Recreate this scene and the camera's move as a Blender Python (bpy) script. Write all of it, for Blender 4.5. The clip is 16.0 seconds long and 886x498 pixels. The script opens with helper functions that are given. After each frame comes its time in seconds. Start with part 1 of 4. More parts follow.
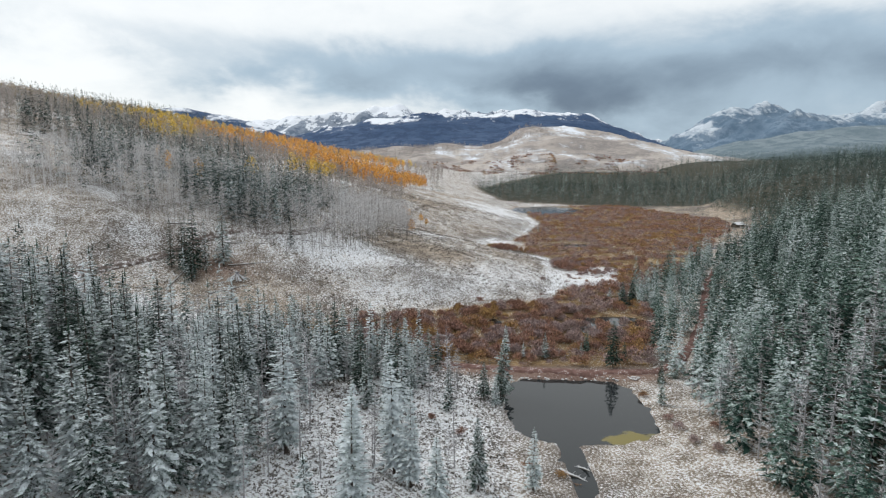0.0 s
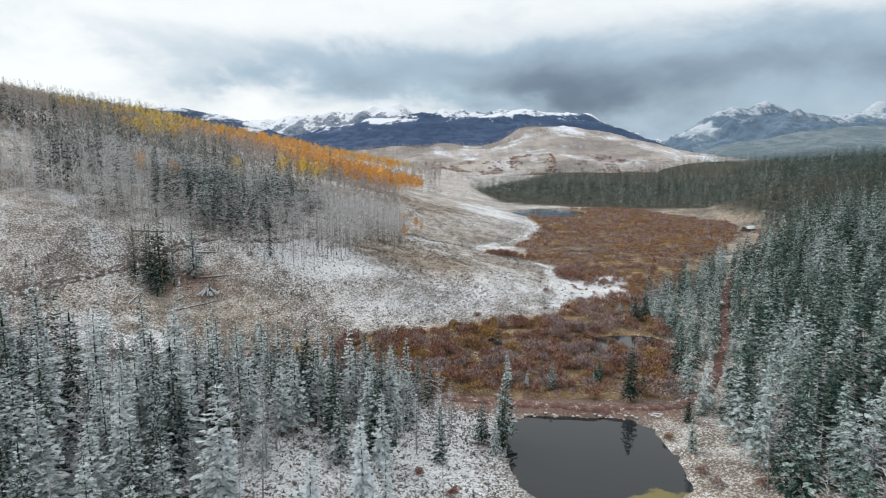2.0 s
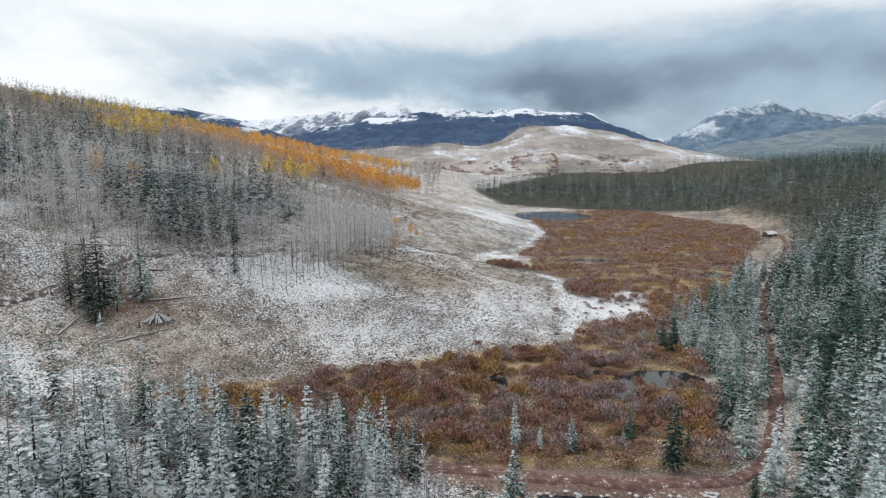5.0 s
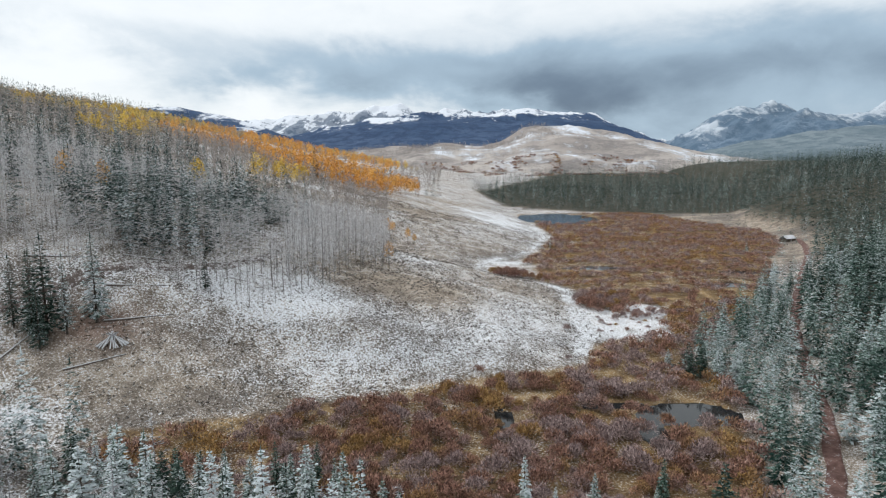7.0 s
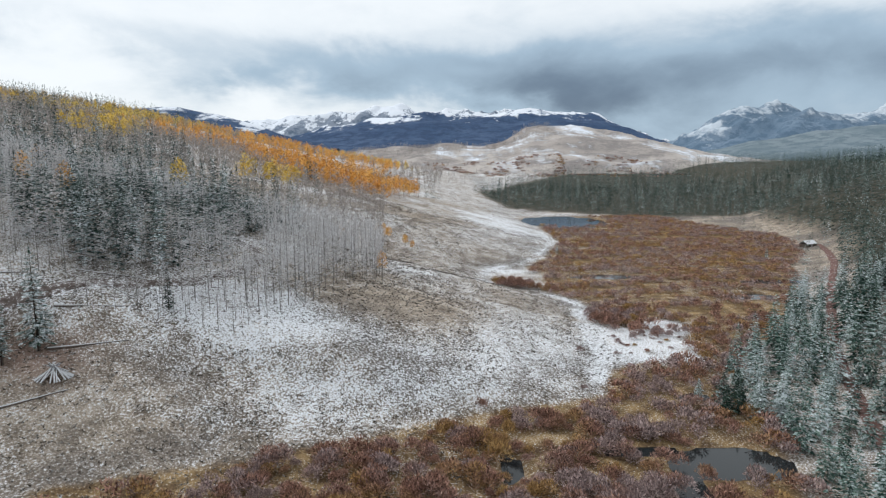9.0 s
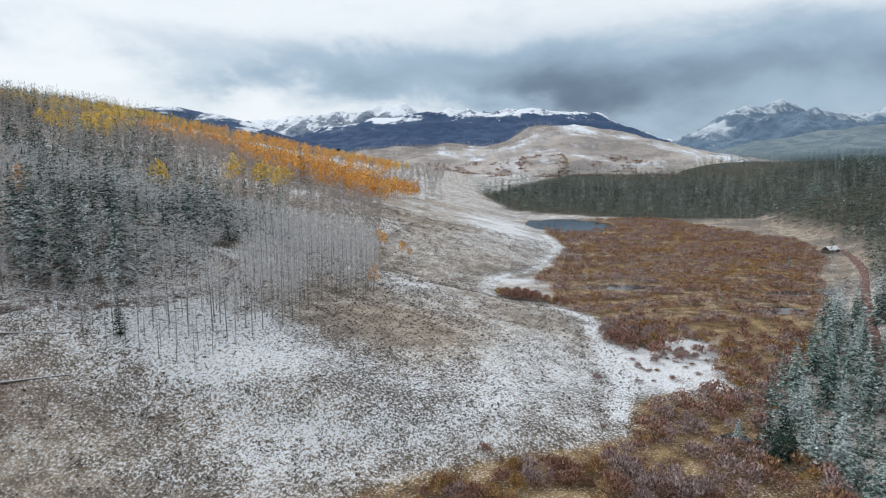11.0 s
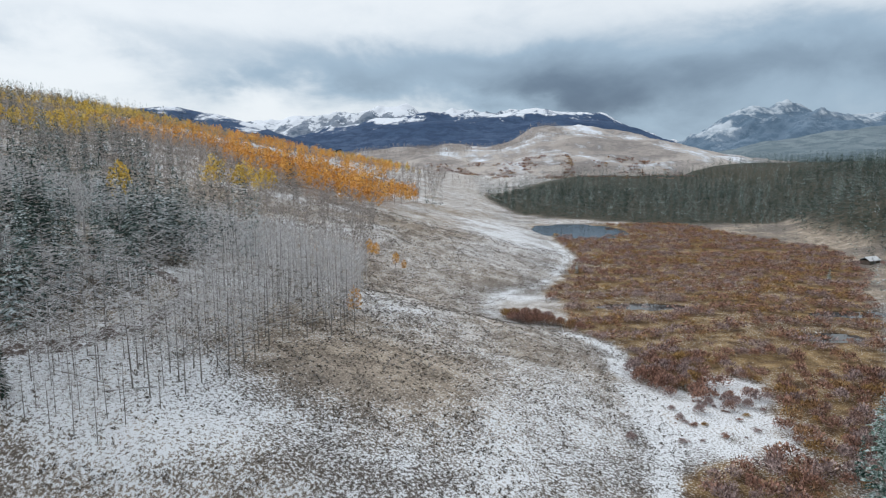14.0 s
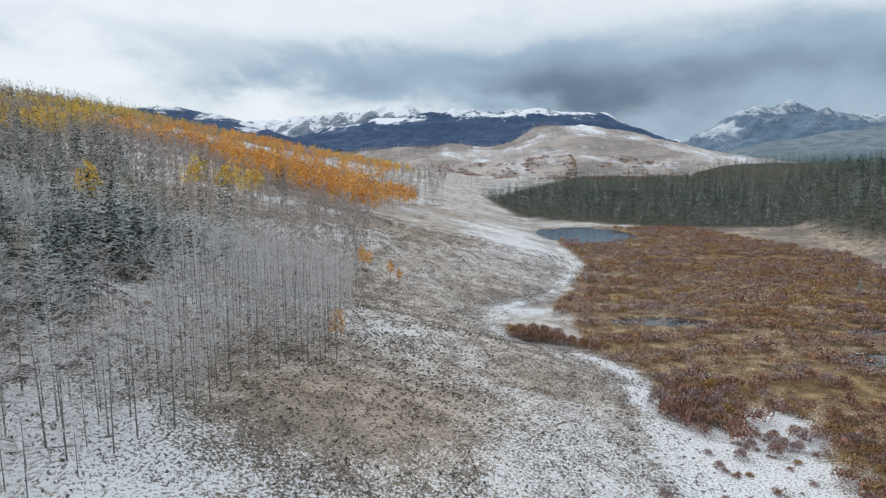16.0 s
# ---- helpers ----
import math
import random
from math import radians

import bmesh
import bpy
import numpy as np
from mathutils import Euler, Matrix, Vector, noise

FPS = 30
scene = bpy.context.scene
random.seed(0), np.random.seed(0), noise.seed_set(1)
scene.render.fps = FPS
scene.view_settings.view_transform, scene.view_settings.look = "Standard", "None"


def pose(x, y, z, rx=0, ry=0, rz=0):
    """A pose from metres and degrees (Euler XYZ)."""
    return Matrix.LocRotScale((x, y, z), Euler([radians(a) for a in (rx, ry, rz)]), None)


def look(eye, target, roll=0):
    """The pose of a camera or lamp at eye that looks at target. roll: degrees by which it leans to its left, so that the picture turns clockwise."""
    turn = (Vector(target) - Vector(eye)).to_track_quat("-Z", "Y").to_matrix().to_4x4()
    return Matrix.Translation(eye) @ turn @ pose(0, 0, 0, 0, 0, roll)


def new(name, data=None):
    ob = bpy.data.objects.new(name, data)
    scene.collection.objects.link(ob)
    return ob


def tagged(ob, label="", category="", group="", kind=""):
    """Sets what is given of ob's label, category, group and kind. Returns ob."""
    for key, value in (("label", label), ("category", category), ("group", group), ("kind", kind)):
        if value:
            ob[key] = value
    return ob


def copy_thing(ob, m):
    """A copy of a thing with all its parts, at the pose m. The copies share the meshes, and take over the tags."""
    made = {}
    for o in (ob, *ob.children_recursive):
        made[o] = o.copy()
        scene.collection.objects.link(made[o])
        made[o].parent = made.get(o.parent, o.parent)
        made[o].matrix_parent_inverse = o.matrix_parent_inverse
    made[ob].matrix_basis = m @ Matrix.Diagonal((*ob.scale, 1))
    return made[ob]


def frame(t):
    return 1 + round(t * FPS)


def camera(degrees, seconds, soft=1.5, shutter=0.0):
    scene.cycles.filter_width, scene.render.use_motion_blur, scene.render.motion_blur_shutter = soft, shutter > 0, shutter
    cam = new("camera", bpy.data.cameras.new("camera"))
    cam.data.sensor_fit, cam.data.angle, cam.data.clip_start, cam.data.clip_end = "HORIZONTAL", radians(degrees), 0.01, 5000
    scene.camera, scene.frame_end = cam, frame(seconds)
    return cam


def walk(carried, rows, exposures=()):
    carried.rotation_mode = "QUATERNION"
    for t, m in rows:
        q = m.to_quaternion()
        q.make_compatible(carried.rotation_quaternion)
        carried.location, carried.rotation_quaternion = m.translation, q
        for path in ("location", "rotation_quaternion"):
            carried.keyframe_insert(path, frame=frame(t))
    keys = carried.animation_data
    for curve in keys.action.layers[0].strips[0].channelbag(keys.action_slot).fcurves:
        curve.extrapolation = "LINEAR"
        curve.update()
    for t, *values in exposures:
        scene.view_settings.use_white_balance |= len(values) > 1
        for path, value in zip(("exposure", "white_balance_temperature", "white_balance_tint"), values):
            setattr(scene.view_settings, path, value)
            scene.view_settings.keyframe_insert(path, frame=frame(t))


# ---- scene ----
cam = camera(69.5, 16.0, soft=1.2)
METRES, EYE, TILT, LEAN, TURN = 150.0, 48.5, -8.7, 0.0, 0.0
ROWS = [
    (0.0, 0.0, 0.0, 0.0, 0.0, 0.0, 0.0),
    (0.5, 0.0024, 0.0319, 0.0051, -0.05, 0.0, 0.0),
    (1.0, 0.0048, 0.0638, 0.01, -0.1, 0.01, 0.01),
    (1.5, 0.007, 0.0954, 0.015, -0.1, 0.01, -0.01),
    (2.0, 0.0089, 0.1271, 0.0198, -0.11, 0.01, -0.02),
    (2.5, 0.0109, 0.1585, 0.0245, -0.12, 0.01, -0.02),
    (3.0, 0.0131, 0.1898, 0.0294, -0.13, 0.0, 0.01),
    (3.5, 0.0151, 0.2212, 0.0342, -0.11, -0.0, 0.0),
    (4.0, 0.0171, 0.2526, 0.0389, -0.1, 0.0, 0.0),
    (6.5, 0.0255, 0.403, 0.0614, 0.07, -0.0, 0.02),
    (7.0, 0.0272, 0.4362, 0.066, 0.1, 0.01, 0.0),
    (7.5, 0.0288, 0.4648, 0.0705, 0.15, 0.02, 0.02),
    (8.0, 0.0303, 0.4975, 0.0759, 0.18, 0.01, 0.02),
    (8.5, 0.0314, 0.5266, 0.0801, 0.22, 0.02, 0.01),
    (9.0, 0.0327, 0.5598, 0.0853, 0.27, 0.03, 0.01),
    (11.5, 0.04, 0.7125, 0.1097, 0.51, 0.04, -0.01),
    (12.0, 0.0417, 0.7452, 0.1147, 0.55, 0.06, -0.02),
    (12.5, 0.0428, 0.7739, 0.119, 0.6, 0.07, -0.04),
    (13.0, 0.0442, 0.8063, 0.1239, 0.66, 0.08, -0.04),
    (13.5, 0.045, 0.8346, 0.128, 0.69, 0.08, -0.03),
    (14.0, 0.0463, 0.8666, 0.133, 0.72, 0.09, -0.06),
    (14.5, 0.0472, 0.8949, 0.1371, 0.76, 0.11, -0.06),
    (15.0, 0.0483, 0.9271, 0.1419, 0.79, 0.11, -0.1),
    (15.5, 0.0492, 0.9553, 0.1458, 0.82, 0.12, -0.11),
    (16.0, 0.0505, 0.9872, 0.1504, 0.86, 0.11, -0.11),
]
walk(cam, [(t, pose(0, 0, EYE, TILT, LEAN, TURN) @ pose(METRES * x, METRES * y, METRES * z, 90 + pitch, roll, yaw)) for t, x, y, z, yaw, pitch, roll in ROWS],
     exposures=[(0.0, 0.10, 6550, 10), (4.0, 0.10, 6500, 10), (9.0, 0.05, 6350, 10), (12.5, -0.04, 6260, 10), (16.0, -0.08, 6260, 10)])

# ---- sky and sun ----
SUN_EL, SUN_AZ = radians(38), radians(-60)
world = bpy.data.worlds.new("overcast_sky")
scene.world = world
world.use_nodes = True
wn, wl = world.node_tree.nodes, world.node_tree.links
wn.clear()


def wmath(op, a, b=None, c=None, clamp=False):
    n = wn.new("ShaderNodeMath")
    n.operation, n.use_clamp = op, clamp
    for i, v in enumerate((a, b, c)):
        if v is None:
            continue
        if isinstance(v, (int, float)):
            n.inputs[i].default_value = v
        else:
            wl.new(v, n.inputs[i])
    return n.outputs[0]


def wramp(v, lo, hi):
    n = wn.new("ShaderNodeMapRange")
    n.interpolation_type = "SMOOTHSTEP"
    wl.new(v, n.inputs[0])
    n.inputs[1].default_value, n.inputs[2].default_value = lo, hi
    return n.outputs[0]


def wnoise(vec, scale, detail, rough=0.55, distort=0.0):
    n = wn.new("ShaderNodeTexNoise")
    wl.new(vec, n.inputs["Vector"])
    n.inputs["Scale"].default_value, n.inputs["Detail"].default_value = scale, detail
    n.inputs["Roughness"].default_value, n.inputs["Distortion"].default_value = rough, distort
    return n.outputs[0]


def wmix(f, a, b):
    n = wn.new("ShaderNodeMix")
    n.data_type = "RGBA"
    for s, v in ((n.inputs[0], f), (n.inputs[6], a), (n.inputs[7], b)):
        if isinstance(v, tuple):
            s.default_value = (*v, 1)
        elif isinstance(v, (int, float)):
            s.default_value = v
        else:
            wl.new(v, s)
    return n.outputs[2]


wtc = wn.new("ShaderNodeTexCoord")
wsep = wn.new("ShaderNodeSeparateXYZ")
wl.new(wtc.outputs["Generated"], wsep.inputs[0])
dx, dy, dz = wsep.outputs
up = wmath("MAXIMUM", dz, 0.0)
stretch = wn.new("ShaderNodeVectorMath")
stretch.operation = "MULTIPLY"
wl.new(wtc.outputs["Generated"], stretch.inputs[0])
stretch.inputs[1].default_value = (1.0, 1.0, 2.0)
puff = wnoise(stretch.outputs[0], 4.2, 9, 0.55, 0.3)
drift = wnoise(stretch.outputs[0], 3.1, 6, 0.5, 0.2)
wisp = wnoise(stretch.outputs[0], 8.0, 8, 0.6, 0.3)
# cloud banks, bent by the puffs: bearing, height, half length, half depth, weight
side = wmath("ADD", dx, wmath("MULTIPLY", wmath("SUBTRACT", drift, 0.5), 0.5))
rise = wmath("ADD", up, wmath("MULTIPLY", wmath("SUBTRACT", puff, 0.5), 0.15))
dark = wmath("MULTIPLY", wramp(up, 0.9, 0.2), 0.06)
for cx, cz, rx, rz, weight in ((-0.42, 0.145, 0.30, 0.020, 0.16), (-0.20, 0.115, 0.13, 0.026, 0.46), (0.08, 0.092, 0.20, 0.034, 0.62), (0.02, 0.140, 0.18, 0.022, 0.30),
                               (0.42, 0.135, 0.34, 0.045, 0.56), (0.45, 0.060, 0.28, 0.060, 0.46), (0.20, 0.050, 0.10, 0.050, 0.40)):
    u = wmath("DIVIDE", wmath("SUBTRACT", side, cx), rx)
    v = wmath("DIVIDE", wmath("SUBTRACT", rise, cz), rz)
    bank = wmath("EXPONENT", wmath("MULTIPLY", wmath("ADD", wmath("MULTIPLY", u, u), wmath("MULTIPLY", v, v)), -1.0))
    dark = wmath("ADD", dark, wmath("MULTIPLY", bank, weight))
dark = wmath("ADD", dark, wmath("MULTIPLY", wmath("SUBTRACT", puff, 0.55), 0.50))
dark = wmath("ADD", dark, wmath("MULTIPLY", wmath("SUBTRACT", wisp, 0.5), 0.30), None, True)
tone = wmix(wramp(dark, -0.05, 0.5), (0.94, 0.975, 0.99), (0.40, 0.52, 0.63))
tone = wmix(wramp(dark, 0.42, 1.05), tone, (0.14, 0.195, 0.27))
nish = wn.new("ShaderNodeTexSky")
nish.sky_type, nish.sun_disc = "NISHITA", False
nish.sun_elevation, nish.sun_rotation = SUN_EL, SUN_AZ
bg_sky, bg_cloud = wn.new("ShaderNodeBackground"), wn.new("ShaderNodeBackground")
wl.new(nish.outputs[0], bg_sky.inputs[0])
bg_sky.inputs[1].default_value = 0.08
wl.new(tone, bg_cloud.inputs[0])
bg_cloud.inputs[1].default_value = 1.0
wmixs = wn.new("ShaderNodeMixShader")
wmixs.inputs[0].default_value = 0.92
wl.new(bg_sky.outputs[0], wmixs.inputs[1])
wl.new(bg_cloud.outputs[0], wmixs.inputs[2])
wout = wn.new("ShaderNodeOutputWorld")
wl.new(wmixs.outputs[0], wout.inputs[0])

sun = new("sun", bpy.data.lights.new("sun", "SUN"))
sun.data.energy, sun.data.angle, sun.data.color = 1.5, radians(20), (1.0, 0.98, 0.95)
sun.matrix_world = look((0, 0, 0), (-math.sin(SUN_AZ) * math.cos(SUN_EL), -math.cos(SUN_AZ) * math.cos(SUN_EL), -math.sin(SUN_EL)))


# ---- materials ----
class Mat:
    """A small builder of node materials."""

    def __init__(self, name, rough=0.9, spec=0.2):
        self.m = bpy.data.materials.new(name)
        self.m.use_nodes = True
        self.n, self.l = self.m.node_tree.nodes, self.m.node_tree.links
        self.b = self.n["Principled BSDF"]
        self.b.inputs["Roughness"].default_value = rough
        self.b.inputs["Specular IOR Level"].default_value = spec
        self.geo = self.n.new("ShaderNodeNewGeometry")
        self.tc = self.n.new("ShaderNodeTexCoord")

    def put(self, socket, v):
        if isinstance(v, (tuple, list)):
            socket.default_value = (*v, 1) if len(v) == 3 and socket.type == "RGBA" else v
        elif isinstance(v, (int, float)):
            socket.default_value = v
        else:
            self.l.new(v, socket)

    def math(self, op, a, b=0.0, clamp=False):
        n = self.n.new("ShaderNodeMath")
        n.operation, n.use_clamp = op, clamp
        self.put(n.inputs[0], a), self.put(n.inputs[1], b)
        return n.outputs[0]

    def ramp(self, v, lo, hi):
        n = self.n.new("ShaderNodeMapRange")
        n.interpolation_type = "SMOOTHSTEP"
        self.put(n.inputs[0], v), self.put(n.inputs[1], lo), self.put(n.inputs[2], hi)
        return n.outputs[0]

    def mix(self, f, a, b):
        n = self.n.new("ShaderNodeMix")
        n.data_type = "RGBA"
        self.put(n.inputs[0], f), self.put(n.inputs[6], a), self.put(n.inputs[7], b)
        return n.outputs[2]

    def world(self, sx=1.0, sy=1.0, sz=1.0):
        n = self.n.new("ShaderNodeVectorMath")
        n.operation = "MULTIPLY"
        self.l.new(self.geo.outputs["Position"], n.inputs[0])
        n.inputs[1].default_value = (sx, sy, sz)
        return n.outputs[0]

    def noise(self, scale, detail=4, rough=0.55, vec=None, distort=0.0):
        n = self.n.new("ShaderNodeTexNoise")
        self.l.new(vec or self.geo.outputs["Position"], n.inputs["Vector"])
        n.inputs["Scale"].default_value, n.inputs["Detail"].default_value = scale, detail
        n.inputs["Roughness"].default_value, n.inputs["Distortion"].default_value = rough, distort
        return n.outputs[0]

    def attr(self, name):
        n = self.n.new("ShaderNodeAttribute")
        n.attribute_name = name
        return n.outputs["Fac"]

    def island(self):
        return self.geo.outputs["Random Per Island"]

    def each(self):
        return self.n.new("ShaderNodeObjectInfo").outputs["Random"]

    def upward(self):
        n = self.n.new("ShaderNodeSeparateXYZ")
        self.l.new(self.geo.outputs["Normal"], n.inputs[0])
        return n.outputs[2]

    def bump(self, h, strength=0.5, dist=0.1):
        n = self.n.new("ShaderNodeBump")
        n.inputs["Strength"].default_value, n.inputs["Distance"].default_value = strength, dist
        self.l.new(h, n.inputs["Height"])
        self.l.new(n.outputs[0], self.b.inputs["Normal"])

    def done(self, colour):
        self.put(self.b.inputs["Base Color"], colour)
        return self.m


SNOW = (0.80, 0.82, 0.85)


def ground_material():
    g = Mat("winter_ground", 0.95, 0.1)
    big, mid = g.noise(0.035, 4), g.noise(0.22, 5)
    fine, speck = g.noise(2.5, 5, 0.72), g.noise(7.5, 3, 0.65)
    grass = g.mix(g.ramp(g.math("ADD", g.math("MULTIPLY", mid, 0.4), g.math("MULTIPLY", fine, 0.6)), 0.38, 0.60), (0.15, 0.124, 0.100), (0.50, 0.42, 0.335))
    litter = g.mix(g.ramp(fine, 0.35, 0.65), (0.085, 0.073, 0.064), (0.28, 0.245, 0.215))
    soil = g.mix(g.ramp(big, 0.38, 0.62), litter, grass)
    soil = g.mix(g.attr("dry"), soil, grass)
    bog = g.mix(g.ramp(g.math("ADD", g.math("MULTIPLY", mid, 0.5), g.math("MULTIPLY", fine, 0.5)), 0.38, 0.62), (0.075, 0.046, 0.030), (0.36, 0.250, 0.125))
    soil = g.mix(g.attr("wet"), soil, bog)
    red = g.mix(g.ramp(fine, 0.3, 0.7), (0.15, 0.085, 0.070), (0.24, 0.15, 0.125))
    soil = g.mix(g.attr("red"), soil, red)
    # Darker ground where forest stands; it fills the gaps between the trees.
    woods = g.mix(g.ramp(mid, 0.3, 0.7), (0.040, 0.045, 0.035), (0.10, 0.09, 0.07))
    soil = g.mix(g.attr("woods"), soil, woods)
    cover = g.math("ADD", g.attr("snow"), g.math("MULTIPLY", g.math("SUBTRACT", big, 0.5), 0.25))
    cover = g.math("ADD", cover, g.math("MULTIPLY", g.math("SUBTRACT", mid, 0.5), 0.30))
    cover = g.math("MINIMUM", cover, 0.57)
    pattern = g.math("ADD", g.math("MULTIPLY", fine, 0.7), g.math("MULTIPLY", speck, 0.3))
    edge = g.math("SUBTRACT", 0.77, g.math("MULTIPLY", cover, 0.55))
    mask = g.ramp(g.math("SUBTRACT", pattern, edge), -0.03, 0.035)
    g.bump(g.math("ADD", pattern, g.math("MULTIPLY", mask, 0.2)), 0.6, 0.35)
    return g.done(g.mix(mask, soil, SNOW))


def needle_material(name, dark, pale, frost, single):
    """Spruce boughs: green below, frost on what faces the sky. single: trees that are objects of their own."""
    g = Mat(name, 0.85, 0.15)
    tint = g.math("SUBTRACT", g.each() if single else g.attr("tint"), 0.5)
    green = g.mix(g.ramp(g.math("ADD", g.island(), tint), 0.0, 1.1), dark, pale)
    n, w = g.noise(3.4, 4, 0.65), g.noise(0.05, 3)
    amount = g.math("ADD", g.math("MULTIPLY", g.ramp(g.upward(), 0.0, 0.9), frost), g.math("MULTIPLY", g.math("SUBTRACT", n, 0.5), 2.0))
    amount = g.math("ADD", amount, g.math("MULTIPLY", g.math("SUBTRACT", g.island(), 0.5), 0.5))
    amount = g.math("ADD", amount, g.math("MULTIPLY", tint, 0.6))
    sep = g.n.new("ShaderNodeSeparateXYZ")
    g.l.new(g.geo.outputs["Position"], sep.inputs[0])
    knoll = g.math("MULTIPLY", g.ramp(sep.outputs[1], 150.0, 95.0), g.ramp(sep.outputs[0], 30.0, 0.0))
    amount = g.math("ADD", amount, g.math("MULTIPLY", knoll, 0.31))
    amount = g.math("ADD", amount, g.math("MULTIPLY", g.math("SUBTRACT", w, 0.5), 0.8))
    return g.done(g.mix(g.ramp(amount, 0.26, 0.80), green, (0.62, 0.68, 0.71)))


def bark_material(name, a, b, frost=0.0):
    g = Mat(name, 0.9, 0.1)
    n = g.noise(3.0, 4, 0.65, g.world(1, 1, 0.4))
    c = g.mix(g.ramp(g.math("ADD", g.math("MULTIPLY", n, 0.7), g.math("MULTIPLY", g.island(), 0.3)), 0.25, 0.75), a, b)
    if frost:
        c = g.mix(g.math("MULTIPLY", g.ramp(g.upward(), -0.1, 0.8), frost), c, (0.68, 0.70, 0.72))
    return g.done(c)


def leaf_material(name, a, b, c):
    g = Mat(name, 0.7, 0.2)
    r = g.island()
    col = g.mix(g.ramp(r, 0.0, 0.6), a, b)
    col = g.mix(g.ramp(g.attr("tint"), 0.5, 1.0), col, c)
    return g.done(col)


def willow_material(name, single):
    g = Mat(name, 0.9, 0.1)
    tint = g.each() if single else g.attr("tint")
    zone = g.noise(0.075, 3, 0.55, g.world(0.45, 1.0, 0.3))
    r = g.math("POWER", g.island(), 1.15)
    red = g.mix(r, (0.085, 0.046, 0.038), (0.56, 0.335, 0.255))
    ochre = g.mix(r, (0.14, 0.080, 0.035), (0.60, 0.395, 0.17))
    grey = g.mix(r, (0.11, 0.078, 0.078), (0.60, 0.47, 0.445))
    z = g.math("ADD", g.math("MULTIPLY", zone, 1.5), g.math("MULTIPLY", tint, 0.45))
    col = g.mix(g.ramp(z, 1.08, 1.26), red, ochre)
    col = g.mix(g.ramp(z, 1.0, 0.86), col, grey)
    return g.done(col)


def water_material():
    g = Mat("pond_water", 0.05, 0.5)
    g.b.inputs["IOR"].default_value = 1.33
    n = g.noise(0.9, 3)
    g.bump(n, 0.06, 0.05)
    weed = g.ramp(g.math("ADD", g.noise(0.22, 4), g.attr("weed")), 0.95, 1.1)
    g.put(g.b.inputs["Roughness"], g.math("ADD", 0.04, g.math("MULTIPLY", weed, 0.5)))
    return g.done(g.mix(weed, (0.020, 0.024, 0.026), (0.20, 0.17, 0.06)))


def road_material(name, snow_at, low, high):
    g = Mat(name, 0.95, 0.1)
    n, f = g.noise(0.8, 4), g.noise(4.0, 3)
    soil = g.mix(g.ramp(n, 0.3, 0.7), low, high)
    g.bump(f, 0.5, 0.1)
    return g.done(g.mix(g.ramp(g.math("ADD", n, f), snow_at, snow_at + 0.14), soil, SNOW))


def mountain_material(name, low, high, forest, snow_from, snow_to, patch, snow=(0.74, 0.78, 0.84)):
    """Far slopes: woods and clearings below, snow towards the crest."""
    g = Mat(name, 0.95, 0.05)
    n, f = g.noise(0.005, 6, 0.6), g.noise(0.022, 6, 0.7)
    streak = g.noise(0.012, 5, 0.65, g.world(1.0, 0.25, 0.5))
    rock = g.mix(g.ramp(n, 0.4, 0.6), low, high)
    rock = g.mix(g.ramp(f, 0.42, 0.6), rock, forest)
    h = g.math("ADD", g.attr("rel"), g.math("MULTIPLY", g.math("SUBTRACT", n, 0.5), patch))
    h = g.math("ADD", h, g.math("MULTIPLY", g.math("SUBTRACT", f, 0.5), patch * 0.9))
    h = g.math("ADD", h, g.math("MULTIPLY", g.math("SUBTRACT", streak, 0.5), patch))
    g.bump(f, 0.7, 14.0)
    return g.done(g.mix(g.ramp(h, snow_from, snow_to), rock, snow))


M_GROUND = ground_material()
M_SPRUCE = needle_material("frosted_spruce_needles", (0.013, 0.030, 0.022), (0.16, 0.240, 0.180), 0.34, True)
M_DARK = needle_material("deep_green_needles", (0.014, 0.030, 0.023), (0.080, 0.125, 0.095), 0.14, True)
M_WOOD = needle_material("frosted_forest_needles", (0.014, 0.038, 0.030), (0.17, 0.268, 0.214), 0.30, False)
M_PINE = needle_material("dark_spruce_needles", (0.016, 0.034, 0.029), (0.11, 0.165, 0.140), 0.30, False)
M_FAR = needle_material("far_spruce_needles", (0.011, 0.027, 0.023), (0.085, 0.134, 0.113), 0.10, False)
M_BARK = bark_material("spruce_bark", (0.05, 0.042, 0.036), (0.12, 0.10, 0.085))
M_DEAD = bark_material("weathered_dead_wood", (0.16, 0.155, 0.16), (0.42, 0.41, 0.42), 0.7)
M_ASPEN = bark_material("aspen_bark", (0.085, 0.078, 0.072), (0.29, 0.275, 0.255), 0.15)
M_TWIG = bark_material("aspen_twigs", (0.40, 0.385, 0.38), (0.74, 0.725, 0.725), 0.5)
M_GREY = bark_material("far_aspen_twigs", (0.24, 0.212, 0.195), (0.50, 0.455, 0.425), 0.15)
M_ORANGE = leaf_material("orange_aspen_leaves", (0.56, 0.27, 0.065), (0.76, 0.43, 0.11), (0.62, 0.30, 0.09))
M_YELLOW = leaf_material("yellow_aspen_leaves", (0.58, 0.39, 0.07), (0.74, 0.53, 0.12), (0.56, 0.43, 0.15))
M_TAN = leaf_material("tan_aspen_leaves", (0.30, 0.245, 0.15), (0.46, 0.37, 0.23), (0.44, 0.31, 0.16))
M_WILLOW = willow_material("willow_twigs", False)
M_BUSH = willow_material("willow_bush_twigs", True)
M_WATER = water_material()
M_ROAD = road_material("red_dirt", 1.16, (0.11, 0.062, 0.053), (0.21, 0.132, 0.115))
